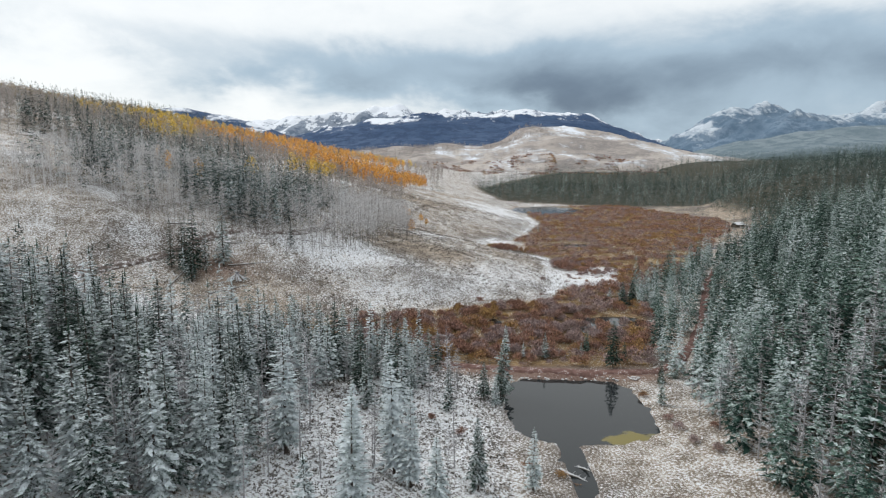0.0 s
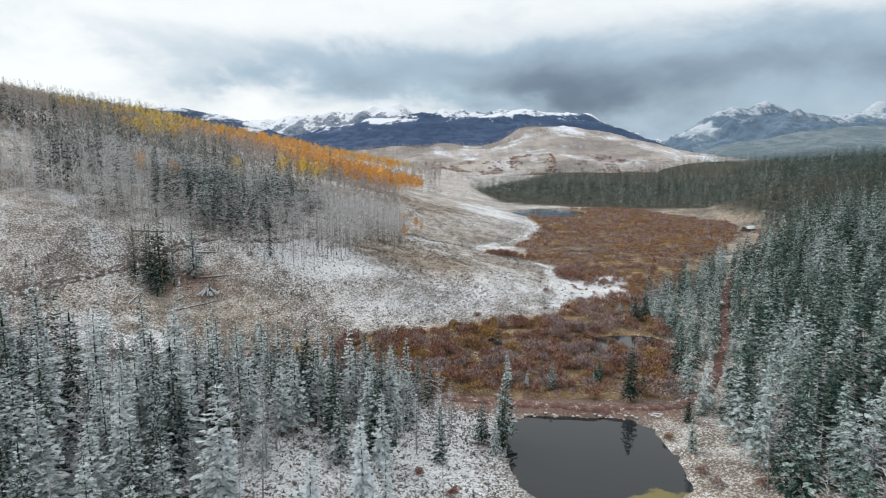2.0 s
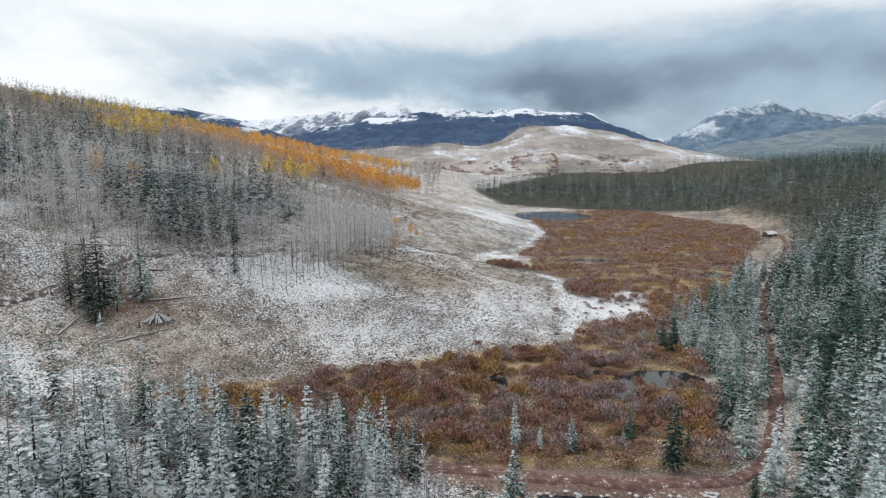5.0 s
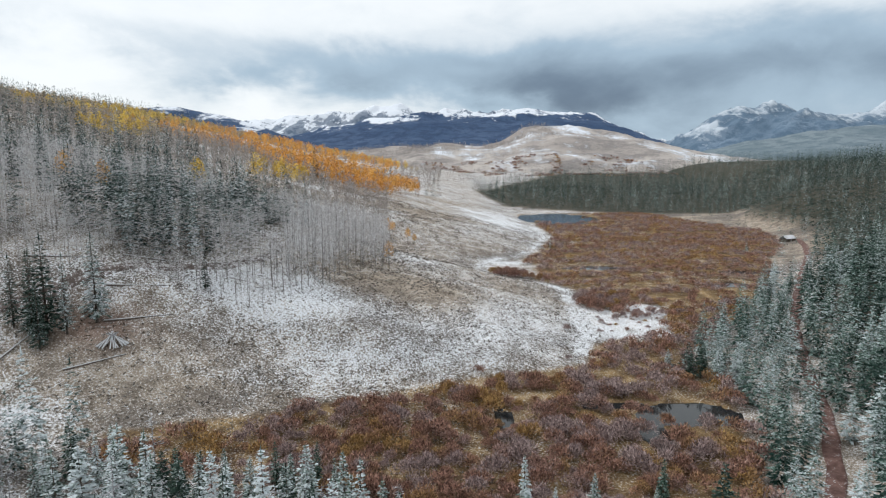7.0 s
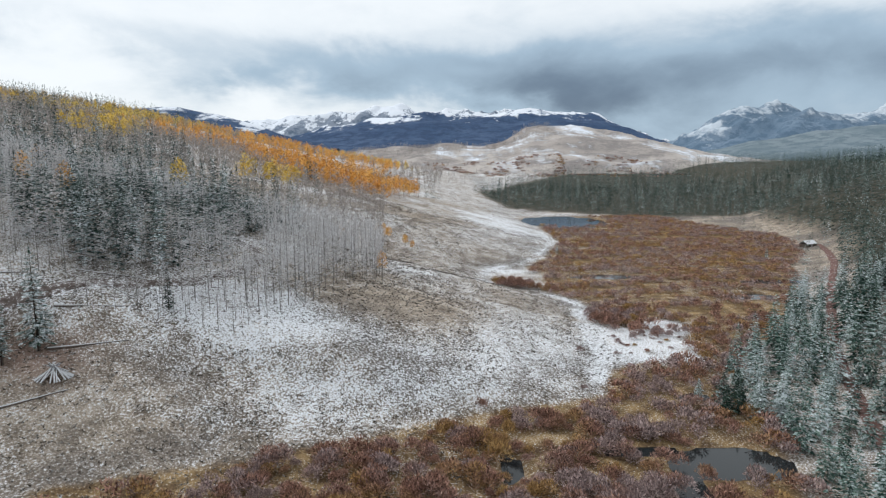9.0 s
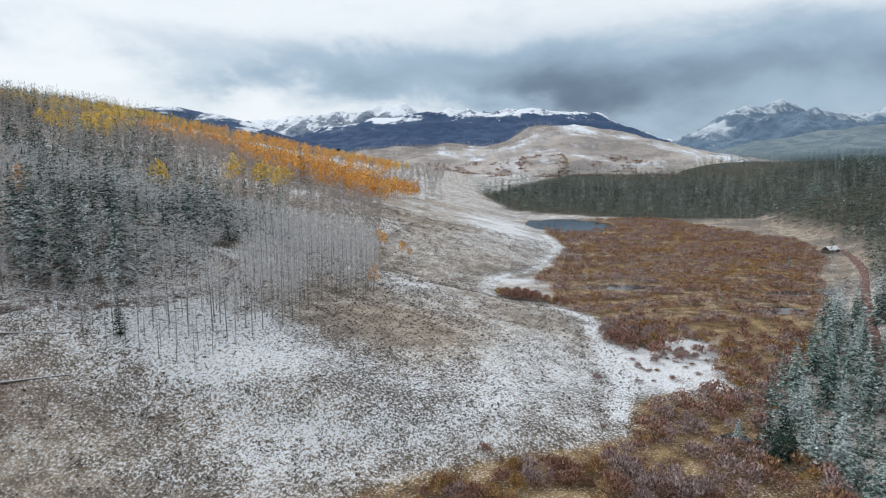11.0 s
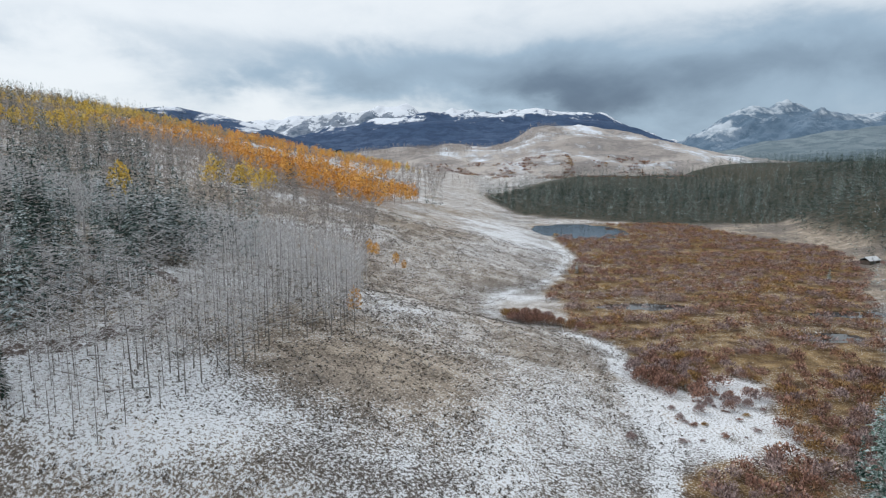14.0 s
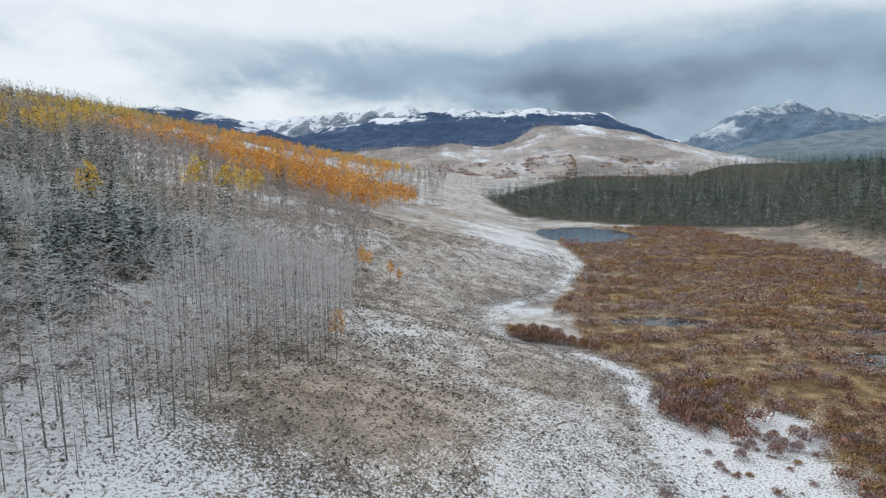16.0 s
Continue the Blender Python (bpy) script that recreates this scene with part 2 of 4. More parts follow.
M_TRACK = road_material("snowy_track_dirt", 1.06, (0.085, 0.068, 0.060), (0.20, 0.165, 0.150))
M_LOG = bark_material("fallen_log_bark", (0.07, 0.055, 0.045), (0.20, 0.165, 0.14), 0.75)
M_ROCK = bark_material("dam_rock", (0.16, 0.13, 0.12), (0.33, 0.29, 0.27), 0.6)
M_SNOWROOF = bark_material("snowy_roof", (0.72, 0.73, 0.75), (0.84, 0.85, 0.87), 0.6)
M_SAGE = bark_material("sagebrush", (0.055, 0.047, 0.040), (0.20, 0.165, 0.130), 0.30)


# ---- the lie of the land ----
def smooth_table(ys, xs, sigma):
    fine = np.arange(-400.0, 2600.0, 2.0)
    v = np.interp(fine, ys, xs)
    k = np.exp(-0.5 * (np.arange(-40, 41) * 2.0 / sigma) ** 2)
    return fine, np.convolve(np.pad(v, 40, mode="edge"), k / k.sum(), mode="valid")


FOOT_LEFT = smooth_table([0, 130, 150, 160, 168, 178, 184, 190, 197, 200, 202, 206, 219, 224, 233, 262, 285, 298, 306, 318, 335, 348, 360, 372, 425, 500, 560, 700, 900],
                         [9, 8, -14, -40, -50, -27, -18, -3, 2, 14, 26, 35, 39, 41, 43, 45, 47, 40, 24, 20, 20, 27, 38, 46, 62, 62, 54, 58, 55], 3.0)
FOOT_RIGHT = smooth_table([0, 100, 120, 140, 160, 180, 205, 250, 310, 350, 385, 420, 460, 500, 560, 620, 700, 1000],
                          [44, 44, 50, 60, 70, 82, 96, 108, 142, 162, 186, 202, 208, 205, 228, 262, 300, 420], 8.0)
SLOPE_LEFT = smooth_table([0, 60, 90, 115, 140, 168, 195, 240, 600, 1000], [0.42, 0.42, 0.31, 0.19, 0.12, 0.11, 0.20, 0.24, 0.218, 0.205], 8.0)
WET_RIGHT = smooth_table([0, 130, 156, 169, 192, 218, 251, 311, 353, 385, 450, 495, 560, 600, 640], [44, 47, 51, 57, 64, 63, 95, 131, 150, 174, 199, 180, 165, 130, 60], 3.0)
ROAD_LINE = [(-30, 150), (-12, 143), (3, 138.5), (16, 136), (30, 134), (44, 134), (54, 141), (63, 156), (74, 177), (86, 205), (100, 236), (118, 268), (140, 305), (165, 345), (186, 385), (196, 410)]
POND_SPOTS = [(25.6, 117.0, 12.8, 15.0, 3.4), (20.6, 94.0, 1.5, 13.0, 2.0), (50.0, 179.5, 8.8, 5.0, 2.4), (41.0, 172.0, 2.0, 7.0, 2.0), (37.0, 183.6, 6.5, 1.5, 2.0), (55.0, 207.0, 3.0, 2.0, 2.0), (86.0, 531.0, 28.0, 33.0, 2.0),
              (68.0, 331.0, 14.0, 4.2, 2.0), (108.0, 297.0, 8.0, 4.5, 2.0), (129.0, 322.0, 12.0, 4.0, 2.0), (15.0, 178.0, 1.2, 5.0, 2.0)]


def table(t, y):
    return np.interp(y, t[0], t[1])


def ripple(x, y, s, seed=0.0):
    """Cheap smooth waves, about -1 to 1, for uneven land."""
    a = np.sin(x / s * 1.0 + seed) * np.cos(y / s * 1.3 + seed * 1.7)
    b = np.sin(x / s * 2.3 + y / s * 1.9 + seed * 2.1)
    c = np.cos(x / s * 0.7 - y / s * 2.7 + seed * 0.6)
    return (a + 0.6 * b + 0.6 * c) / 2.2


def soft(d, w):
    """Zero below zero, then rising; rounded over about w."""
    return np.where(d > 6 * w, d, w * np.log1p(np.exp(np.clip(d / w, -40, 6.0001))))


def pond_depth(x, y):
    """Above zero inside a pond, by how deep into it."""
    best = np.full(np.shape(x), -9.0)
    wob = 0.07 * ripple(x, y, 2.6, 1.0) + 0.05 * ripple(x, y, 1.1, 4.0)
    for cx, cy, rx, ry, p in POND_SPOTS:
        r = (np.abs((x - cx) / rx) ** p + np.abs((y - cy) / ry) ** p) ** (1 / p)
        best = np.maximum(best, 1 - r + wob)
    return best


def line_distance(x, y, pts):
    best = np.full(np.shape(x), 1e9)
    for (ax, ay), (bx, by) in zip(pts, pts[1:]):
        vx, vy = bx - ax, by - ay
        k = np.clip(((x - ax) * vx + (y - ay) * vy) / (vx * vx + vy * vy), 0, 1)
        best = np.minimum(best, np.hypot(x - ax - k * vx, y - ay - k * vy))
    return best


def height(x, y):
    x, y = np.asarray(x, float), np.asarray(y, float)
    d = soft(table(FOOT_LEFT, y) - x, 3.0) - 0.3
    left = table(SLOPE_LEFT, y) * d
    left = np.where(left > 85, 85 + 30 * (1 - np.exp(-(left - 85) / 30)), left)
    left = left * np.clip((1520 - y) / 680, 0.0, 1.0) ** 0.75
    r = soft(x - table(FOOT_RIGHT, y), 4.0) - 0.3
    right = 42 * (1 - np.exp(-np.maximum(r, 0) / 78))
    right = right * np.clip((2000 - y) / 1200, 0.0, 1.0)
    z = np.maximum(left, 0) + np.maximum(right, 0)
    z = z + np.clip((y - 620) / 900, 0, 1.2) * 10
    far = np.clip((np.maximum(left, right) - 1) / 8, 0, 1)
    z = z + far * (1.1 * ripple(x, y, 17.0) + 0.5 * ripple(x, y, 6.0, 2.0)) + 0.12 * ripple(x, y, 2.1, 3.0)
    dam = np.exp(-((line_distance(x, y, ROAD_LINE[1:6]) / 2.6) ** 4))
    z = z + dam * 0.7
    p = pond_depth(x, y)
    return z - 1.3 * np.clip(p * 5 + 0.55, 0, 1)


def zat(x, y):
    return float(height(x, y))


def spread(lo, hi, step, first, last, grow):
    v = list(np.arange(lo, hi + step / 2, step))
    s, a = step, lo
    while a > first:
        s *= grow
        a -= s
        v.insert(0, a)
    s, a = step, hi
    while a < last:
        s *= grow
        a += s
        v.append(a)
    return np.array(v)


def grid_mesh(name, xs, ys, zs, mat, attrs=()):
    nx, ny = len(xs), len(ys)
    gx, gy = np.meshgrid(xs, ys)
    co = np.stack([gx, gy, zs], -1).reshape(-1, 3)
    i = np.arange((ny - 1) * nx).reshape(ny - 1, nx)[:, :-1].ravel()
    quads = np.stack([i, i + 1, i + nx + 1, i + nx], 1)
    me = bpy.data.meshes.new(name)
    me.vertices.add(len(co)), me.loops.add(quads.size), me.polygons.add(len(quads))
    me.vertices.foreach_set("co", co.ravel())
    me.loops.foreach_set("vertex_index", quads.ravel())
    me.polygons.foreach_set("loop_start", np.arange(len(quads)) * 4)
    me.polygons.foreach_set("use_smooth", np.ones(len(quads), bool))
    me.update(calc_edges=True)
    for key, v in attrs:
        me.attributes.new(key, "FLOAT", "POINT").data.foreach_set("value", np.asarray(v, float).ravel())
    me.materials.append(mat)
    return new(name, me)


def wetness(x, y):
    """1 on the boggy valley floor, 0 on dry land."""
    jag = 1.5 * ripple(x, y, 1.9, 5.0) + 1.5 * ripple(x, y, 4.4, 8.0)
    a = np.clip((x - table(FOOT_LEFT, y) - wet_margin(y) + jag) / 2.5, 0, 1)
    b = np.clip((table(WET_RIGHT, y) - x + jag) / 2.5, 0, 1)
    return a * b * np.clip((y - 138) / 3, 0, 1) * np.clip((575 - y) / 20, 0, 1)


def wet_margin(y):
    """How far the bog lies from the foot of the meadow: wide where the snowy flat is."""
    return np.interp(y, [146, 156, 170, 182, 190, 215, 224, 228, 236, 243, 254, 258, 273, 296, 303, 315, 335, 350, 362, 400, 600], [-4, -14, -8, -3, 0, 0, 2, 8, 18, 21, 24, 4, 2, 3, 9, 20, 22, 9, 3, 2, 3])


def woods_right(x, y):
    return np.clip((x - table(WET_RIGHT, y) - 2) / 4, 0, 1) * np.clip((y - 60) / 5, 0, 1)


gxs, gys = spread(-84, 112, 1.45, -4200, 4200, 1.07), spread(64, 340, 1.45, -500, 4600, 1.055)
GX, GY = np.meshgrid(gxs, gys)
GZ = height(GX, GY)
wet = wetness(GX, GY)
dam_d = line_distance(GX, GY, ROAD_LINE[1:6])
red = np.exp(-((dam_d / 4.0) ** 2)) * 0.9 + 0.7 * np.exp(-(((GX + 68) / 9) ** 2 + ((GY - 194) / 6) ** 2))
far_edge = np.interp(GY, [560, 600, 640, 780, 900, 1200, 1460, 1500], [150, 90, 52, 34, 75, 190, 330, 4000])
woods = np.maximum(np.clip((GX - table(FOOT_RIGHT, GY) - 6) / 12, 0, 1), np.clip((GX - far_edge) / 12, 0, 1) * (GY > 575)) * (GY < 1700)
up_left = table(FOOT_LEFT, GY) - GX
snow = 0.42 + 0.04 * ripple(GX, GY, 23.0, 2.0)
snow += 0.20 * np.exp(-(((GX + 36) / 17) ** 2 + ((GY - 214) / 13) ** 2)) - 0.10 * np.exp(-(((GX - 2) / 14) ** 2 + ((GY - 240) / 14) ** 2))
snow += 0.08 * np.exp(-((up_left - 20) / 16) ** 2) * (GY > 185) * (GY < 260)
shore = np.interp(GY, [195, 206, 220, 296, 302, 340, 352, 470, 490], [0.0, 0.02, 0.20, 0.24, 0.08, 0.08, 0.13, 0.08, 0.0])
snow += 0.21 * np.exp(-((GX - 57) / 13) ** 4 - ((GY - 244) / 18) ** 4) * np.clip(1 + 0.8 * ripple(GX, GY, 4.0, 3.0), 0, 1.4)
snow += 0.30 * np.exp(-((GX - 66) / 6) ** 2 - ((GY - 261) / 6) ** 2) + shore * np.clip(1 + ripple(GX, GY, 6.0, 6.0), 0.0, 2) * np.exp(-((up_left - 0.5) / 2.4) ** 2)
snow += 0.26 * np.exp(-(((GX - 38) / 20) ** 2 + ((GY - 470) / 60) ** 2)) * np.clip(0.8 + 0.8 * ripple(GX * 0.4, GY, 8.0, 1.0), 0, 1.5)
snow += 0.16 * np.exp(-(((GX - 31) / 9) ** 2 + ((GY - 342) / 5) ** 2)) + 0.16 * np.clip((145 - GY) / 20, 0, 1) * np.clip((16 - GX) / 12, 0, 1)
snow += 0.06 * np.exp(-(((GX - 0) / 30) ** 2 + ((GY - 214) / 14) ** 2)) - 0.12 * np.exp(-(((GX + 14) / 13) ** 2 + ((GY - 234) / 11) ** 2))
snow += 0.30 * np.exp(-(((GX + 78) / 16) ** 2 + ((GY - 166) / 9) ** 2)) * np.clip(1 + ripple(GX, GY, 4.0, 2.0), 0, 1.6)
snow -= 0.07 * np.exp(-(((GX + 52) / 26) ** 2 + ((GY - 180) / 14) ** 2))
snow += 0.14 * np.clip(ripple(GX, GY, 11.0, 9.0), 0, 1) * np.clip((up_left - 60) / 20, 0, 1)
snow += 0.5 * np.exp(-(((GX + 192) / 16) ** 2 + ((GY - 560) / 22) ** 2)) + 0.4 * np.exp(-(((GX + 154) / 14) ** 2 + ((GY - 450) / 14) ** 2))
snow += 0.04 * (GY > 575) * (1 - woods)
snow -= 0.14 * np.clip((GX - 125) / 20, 0, 1) * np.clip((GY - 330) / 30, 0, 1) * np.clip((620 - GY) / 40, 0, 1)
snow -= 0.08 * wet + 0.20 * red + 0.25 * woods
dry = np.clip((up_left - 5) / 20, 0, 1) * np.clip((GY - 215) / 30, 0, 1)
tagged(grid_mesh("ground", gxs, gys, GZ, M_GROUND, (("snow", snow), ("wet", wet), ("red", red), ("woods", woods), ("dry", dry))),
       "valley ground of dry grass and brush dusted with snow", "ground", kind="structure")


# ---- water ----
def pond(name, label, cx, cy, rx, ry, z=-0.32):
    xs, ys = np.linspace(cx - rx, cx + rx, 28), np.linspace(cy - ry, cy + ry, 40)
    gx, gy = np.meshgrid(xs, ys)
    weed = 0.85 * np.exp(-(((gx - 33) / 7) ** 2 + ((gy - 103) / 4) ** 2)) if name == "pond" else gx * 0
    tagged(grid_mesh(name, xs, ys, gx * 0 + z, M_WATER, (("weed", weed),)), label, "pond", kind="structure")


pond("pond", "dark still pond with green weed at one shore", 25, 108, 15.5, 27)
pond("water", "small dark beaver pond among brown willows", 46, 177, 17, 13)
pond("water", "small dark pool among willows", 55, 207, 4.5, 3.2)
pond("water", "grey lake at the end of the wetland", 86, 531, 31, 37)
pond("water", "narrow dark channel between willow rows", 68, 331, 16, 5.5)
pond("water", "small dark pool in the wetland", 108, 297, 9.5, 6)
pond("water", "narrow pool beside the wetland edge", 129, 322, 14, 5.5)
pond("water", "thin ditch of dark water in the willows", 15, 178, 1.9, 6.5)


# ---- roads ----
def strip(name, pts, width, lift, mat):
    """A road that follows the ground."""
    dense = []
    for (ax, ay), (bx, by) in zip(pts, pts[1:]):
        n = max(2, int(math.hypot(bx - ax, by - ay) / 1.5))
        dense += [(ax + (bx - ax) * k / n, ay + (by - ay) * k / n) for k in range(n)]
    p = np.array(dense + [pts[-1]])
    for _ in range(6):
        p[1:-1] = (p[:-2] + 2 * p[1:-1] + p[2:]) / 4
    d = np.gradient(p, axis=0)
    d /= np.linalg.norm(d, axis=1)[:, None]
    nrm = np.stack([-d[:, 1], d[:, 0]], 1)
    offs = (-1.0, -0.75, -0.45, -0.15, 0.15, 0.45, 0.75, 1.0)
    dips = (-0.55, 0.02, -0.06, 0.04, 0.04, -0.06, 0.02, -0.55)
    vs, fs = [], []
    for i, (q, n) in enumerate(zip(p, nrm)):
        for o, dip in zip(offs, dips):
            w = width / 2 * o * (1 + 0.12 * math.sin(i * 0.7 + o))
            x, y = q + n * w
            vs.append((x, y, zat(x, y) + lift + dip))
    k = len(offs)
    for i in range(len(p) - 1):
        for j in range(k - 1):
            a = i * k + j
            fs.append((a, a + 1, a + k + 1, a + k))
    me = bpy.data.meshes.new(name)
    me.from_pydata(vs, [], fs)
    for f in me.polygons:
        f.use_smooth = True
    me.materials.append(mat)
    return new(name, me)


tagged(strip("road", ROAD_LINE, 3.0, 0.26, M_ROAD), "reddish dirt road along the dam and the wood", "road", kind="structure")
TRACK_LINE = [(-112, 178), (-94, 189), (-84, 198), (-70, 209), (-58, 217), (-48, 224), (-45, 231), (-43, 240), (-44, 251), (-47, 258), (-56, 263), (-70, 262)]
tagged(strip("track", TRACK_LINE, 3.2, 0.45, M_TRACK),
       "narrow dirt track climbing among bare aspens", "track", kind="structure")


# ---- plants: shapes ----
def tube(vs, fs, a, b, ra, rb, n=3):
    """A tapered stick from a to b."""
    a, b = Vector(a), Vector(b)
    q = (b - a).to_track_quat("Z", "Y")
    s = len(vs)
    for p, r in ((a, ra), (b, rb)):
        for i in range(n):
            w = 2 * math.pi * i / n
            vs.append(tuple(p + q @ Vector((r * math.cos(w), r * math.sin(w), 0))))
    for i in range(n):
        j = (i + 1) % n
        fs.append((s + i, s + j, s + n + j))
        fs.append((s + i, s + n + j, s + n + i))


def conifer(rnd, h, radius, levels, per, sprays, wide, bare=0.08, plain=False):
    """Trunk and crown of a spruce: whorls of drooping branches, each a row of small sprays, round a tapered trunk."""
    tv, tf, cv, cf = [], [], [], []
    lean = (rnd.uniform(-0.02, 0.02) * h, rnd.uniform(-0.02, 0.02) * h)
    tube(tv, tf, (0, 0, -0.5), (lean[0] * 0.5, lean[1] * 0.5, h * 0.5), h * 0.014, h * 0.008, 5)
    tube(tv, tf, (lean[0] * 0.5, lean[1] * 0.5, h * 0.5), (*lean, h), h * 0.008, h * 0.001, 5)
    lop = [rnd.uniform(0.72, 1.15) for _ in range(8)]
    for i in range(levels):
        f = bare + (0.975 - bare) * ((i + rnd.uniform(0.2, 0.8)) / levels) ** 0.92
        ring = radius * ((1 - f) ** 0.8 * 0.97 + 0.035) * rnd.uniform(0.76, 1.12) * (0.7 + 0.3 * min(1.0, (f - bare) * 7 + 0.1))
        count = max(3, int(per * (1.12 - 0.55 * f) + rnd.random()))
        first = rnd.uniform(0, 6.283)
        for b in range(count):
            a = first + (b + rnd.uniform(-0.3, 0.3)) * 6.283 / count
            reach = ring * rnd.uniform(0.68, 1.15) * lop[int(a / 6.283 * 8) % 8]
            sag = 0.34 - 0.62 * f + rnd.uniform(-0.10, 0.16)
            way = Vector((math.cos(a), math.sin(a), 0))
            cross = Vector((-math.sin(a), math.cos(a), 0))
            root = Vector((lean[0] * f, lean[1] * f, h * min(0.98, f + rnd.uniform(-0.5, 0.5) * (1 - bare) / levels)))
            number = max(2, int(sprays * (0.45 + 0.55 * reach / radius) + rnd.random()))
            for k in range(number):
                g = 0.16 + 0.78 * (k + rnd.uniform(0.1, 0.9)) / number
                p = root + way * reach * g - Vector((0, 0, sag * reach * g ** 1.4))
                size = (reach * 0.25 + radius * 0.10) * rnd.uniform(0.7, 1.25)
                turn = (1 if k % 2 else -1) * rnd.uniform(0.1, 0.95)
                e = (way + cross * turn + Vector((0, 0, -sag * 0.8 - rnd.uniform(0.0, 0.35)))).normalized() * size
                w = e.cross(Vector((rnd.uniform(-0.4, 0.4), rnd.uniform(-0.4, 0.4), 1))).normalized() * size * wide * rnd.uniform(0.7, 1.2)
                w.z += rnd.uniform(-0.35, 0.35) * w.length
                n = len(cv)
                if plain:
                    cv += [tuple(p + w), tuple(p + e), tuple(p - w)]
                    cf.append((n, n + 1, n + 2))
                    continue
                cv += [tuple(p - e * 0.15), tuple(p + e * 0.45 + w), tuple(p + e), tuple(p + e * 0.45 - w)]
                cf += [(n, n + 1, n + 2), (n, n + 2, n + 3)]
    tube(cv, cf, (*lean, h * 0.93), (*lean, h * 1.03), h * 0.009, 0.0, 3)
    return tv, tf, cv, cf


def bare_tree(rnd, h, branches, twigs, low, spreadv, rise, thick=0.011, width=0.02):
    """Trunk and leafless crown."""
    tv, tf, cv, cf = [], [], [], []
    bend = (rnd.uniform(-0.04, 0.04) * h, rnd.uniform(-0.04, 0.04) * h)
    tube(tv, tf, (0, 0, -0.5), (bend[0] * 0.4, bend[1] * 0.4, h * 0.5), h * thick, h * thick * 0.65, 4)
    tube(tv, tf, (bend[0] * 0.4, bend[1] * 0.4, h * 0.5), (*bend, h), h * thick * 0.65, 0.01, 4)
    for k in range(branches):
        f = low + (0.97 - low) * rnd.random() ** 0.85
        a = rnd.uniform(0, 6.283)
        l = h * spreadv * (1.1 - f) ** 0.55 * rnd.uniform(0.5, 1.2)
        p = Vector((bend[0] * f, bend[1] * f, h * f))
        d = Vector((math.cos(a), math.sin(a), rise * rnd.uniform(0.5, 1.4))).normalized()
        q = p + d * l
        tube(cv, cf, p, q, width * 1.6, width * 0.4, 3)
        for t in range(twigs):
            g = rnd.uniform(0.3, 1.0)
            s = p + d * l * g
            e = Vector((math.cos(a + rnd.uniform(-1.2, 1.2)), math.sin(a + rnd.uniform(-1.2, 1.2)), rise * rnd.uniform(0.2, 1.6))).normalized() * l * rnd.uniform(0.25, 0.55)
            side = e.cross(Vector((rnd.uniform(-1, 1), rnd.uniform(-1, 1), 0.3))).normalized() * width * 1.3
            n = len(cv)
            cv += [tuple(s - side), tuple(s + side), tuple(s + e)]
            cf.append((n, n + 1, n + 2))
    return tv, tf, cv, cf


def leafy_tree(rnd, h, leaves, size):
    tv, tf, cv, cf = bare_tree(rnd, h, 10, 0, 0.35, 0.22, 0.8)
    tv, tf = tv + cv, tf + [tuple(i + len(tv) for i in f) for f in cf]
    lv, lf = [], []
    for k in range(leaves):
        while True:
            x, y, z = rnd.uniform(-1, 1), rnd.uniform(-1, 1), rnd.uniform(-1, 1)
            if x * x + y * y + z * z < 1:
                break
        c = Vector((x * h * 0.19 * (1.1 - 0.4 * z), y * h * 0.19 * (1.1 - 0.4 * z), h * 0.64 + z * h * 0.36))
        s = size * rnd.uniform(0.6, 1.3)
        u = Vector((rnd.uniform(-1, 1), rnd.uniform(-1, 1), rnd.uniform(-1, 1))).normalized()
        v = u.orthogonal().normalized()
        n = len(lv)
        lv += [tuple(c - u * s), tuple(c + v * s * 0.7), tuple(c + u * s), tuple(c - v * s * 0.6 + u * s * 0.2)]
        lf += [(n, n + 1, n + 2), (n, n + 2, n + 3)]
    return tv, tf, lv, lf


def shrub(rnd, h, stems, fat=1.0):
    """A rounded willow clump: fine twigs that end on an uneven dome."""
    vs, fs = [], []
    lobes = [(rnd.uniform(-0.45, 0.45) * h, rnd.uniform(-0.45, 0.45) * h, rnd.uniform(0.55, 0.8) * h) for _ in range(4)]
    for k in range(stems):
        cx, cy, r = lobes[k % 4]
        a, u = rnd.uniform(0, 6.283), rnd.random()
        up = u ** 0.7
        flat = math.sqrt(max(0.0, 1 - up * up))
        d = Vector((math.cos(a) * flat, math.sin(a) * flat, up * 1.25))
        c = Vector((cx, cy, h * 0.22))
        p = c + d * r * (1 - 0.55 * rnd.random() ** 2)
        way = (d + Vector((rnd.uniform(-1.1, 1.1), rnd.uniform(-1.1, 1.1), rnd.uniform(-0.3, 0.8)))).normalized()
        q = p + way * h * rnd.uniform(0.11, 0.23)
        b = rnd.uniform(0, 6.283)
        side = Vector((math.cos(b), math.sin(b), rnd.uniform(-0.6, 0.6))) * h * rnd.uniform(0.030, 0.055) * fat
        p -= way * h * 0.07
        n = len(vs)
        vs += [tuple(p - side), tuple(p + side), tuple(q)]
        fs.append((n, n + 1, n + 2))
    return vs, fs


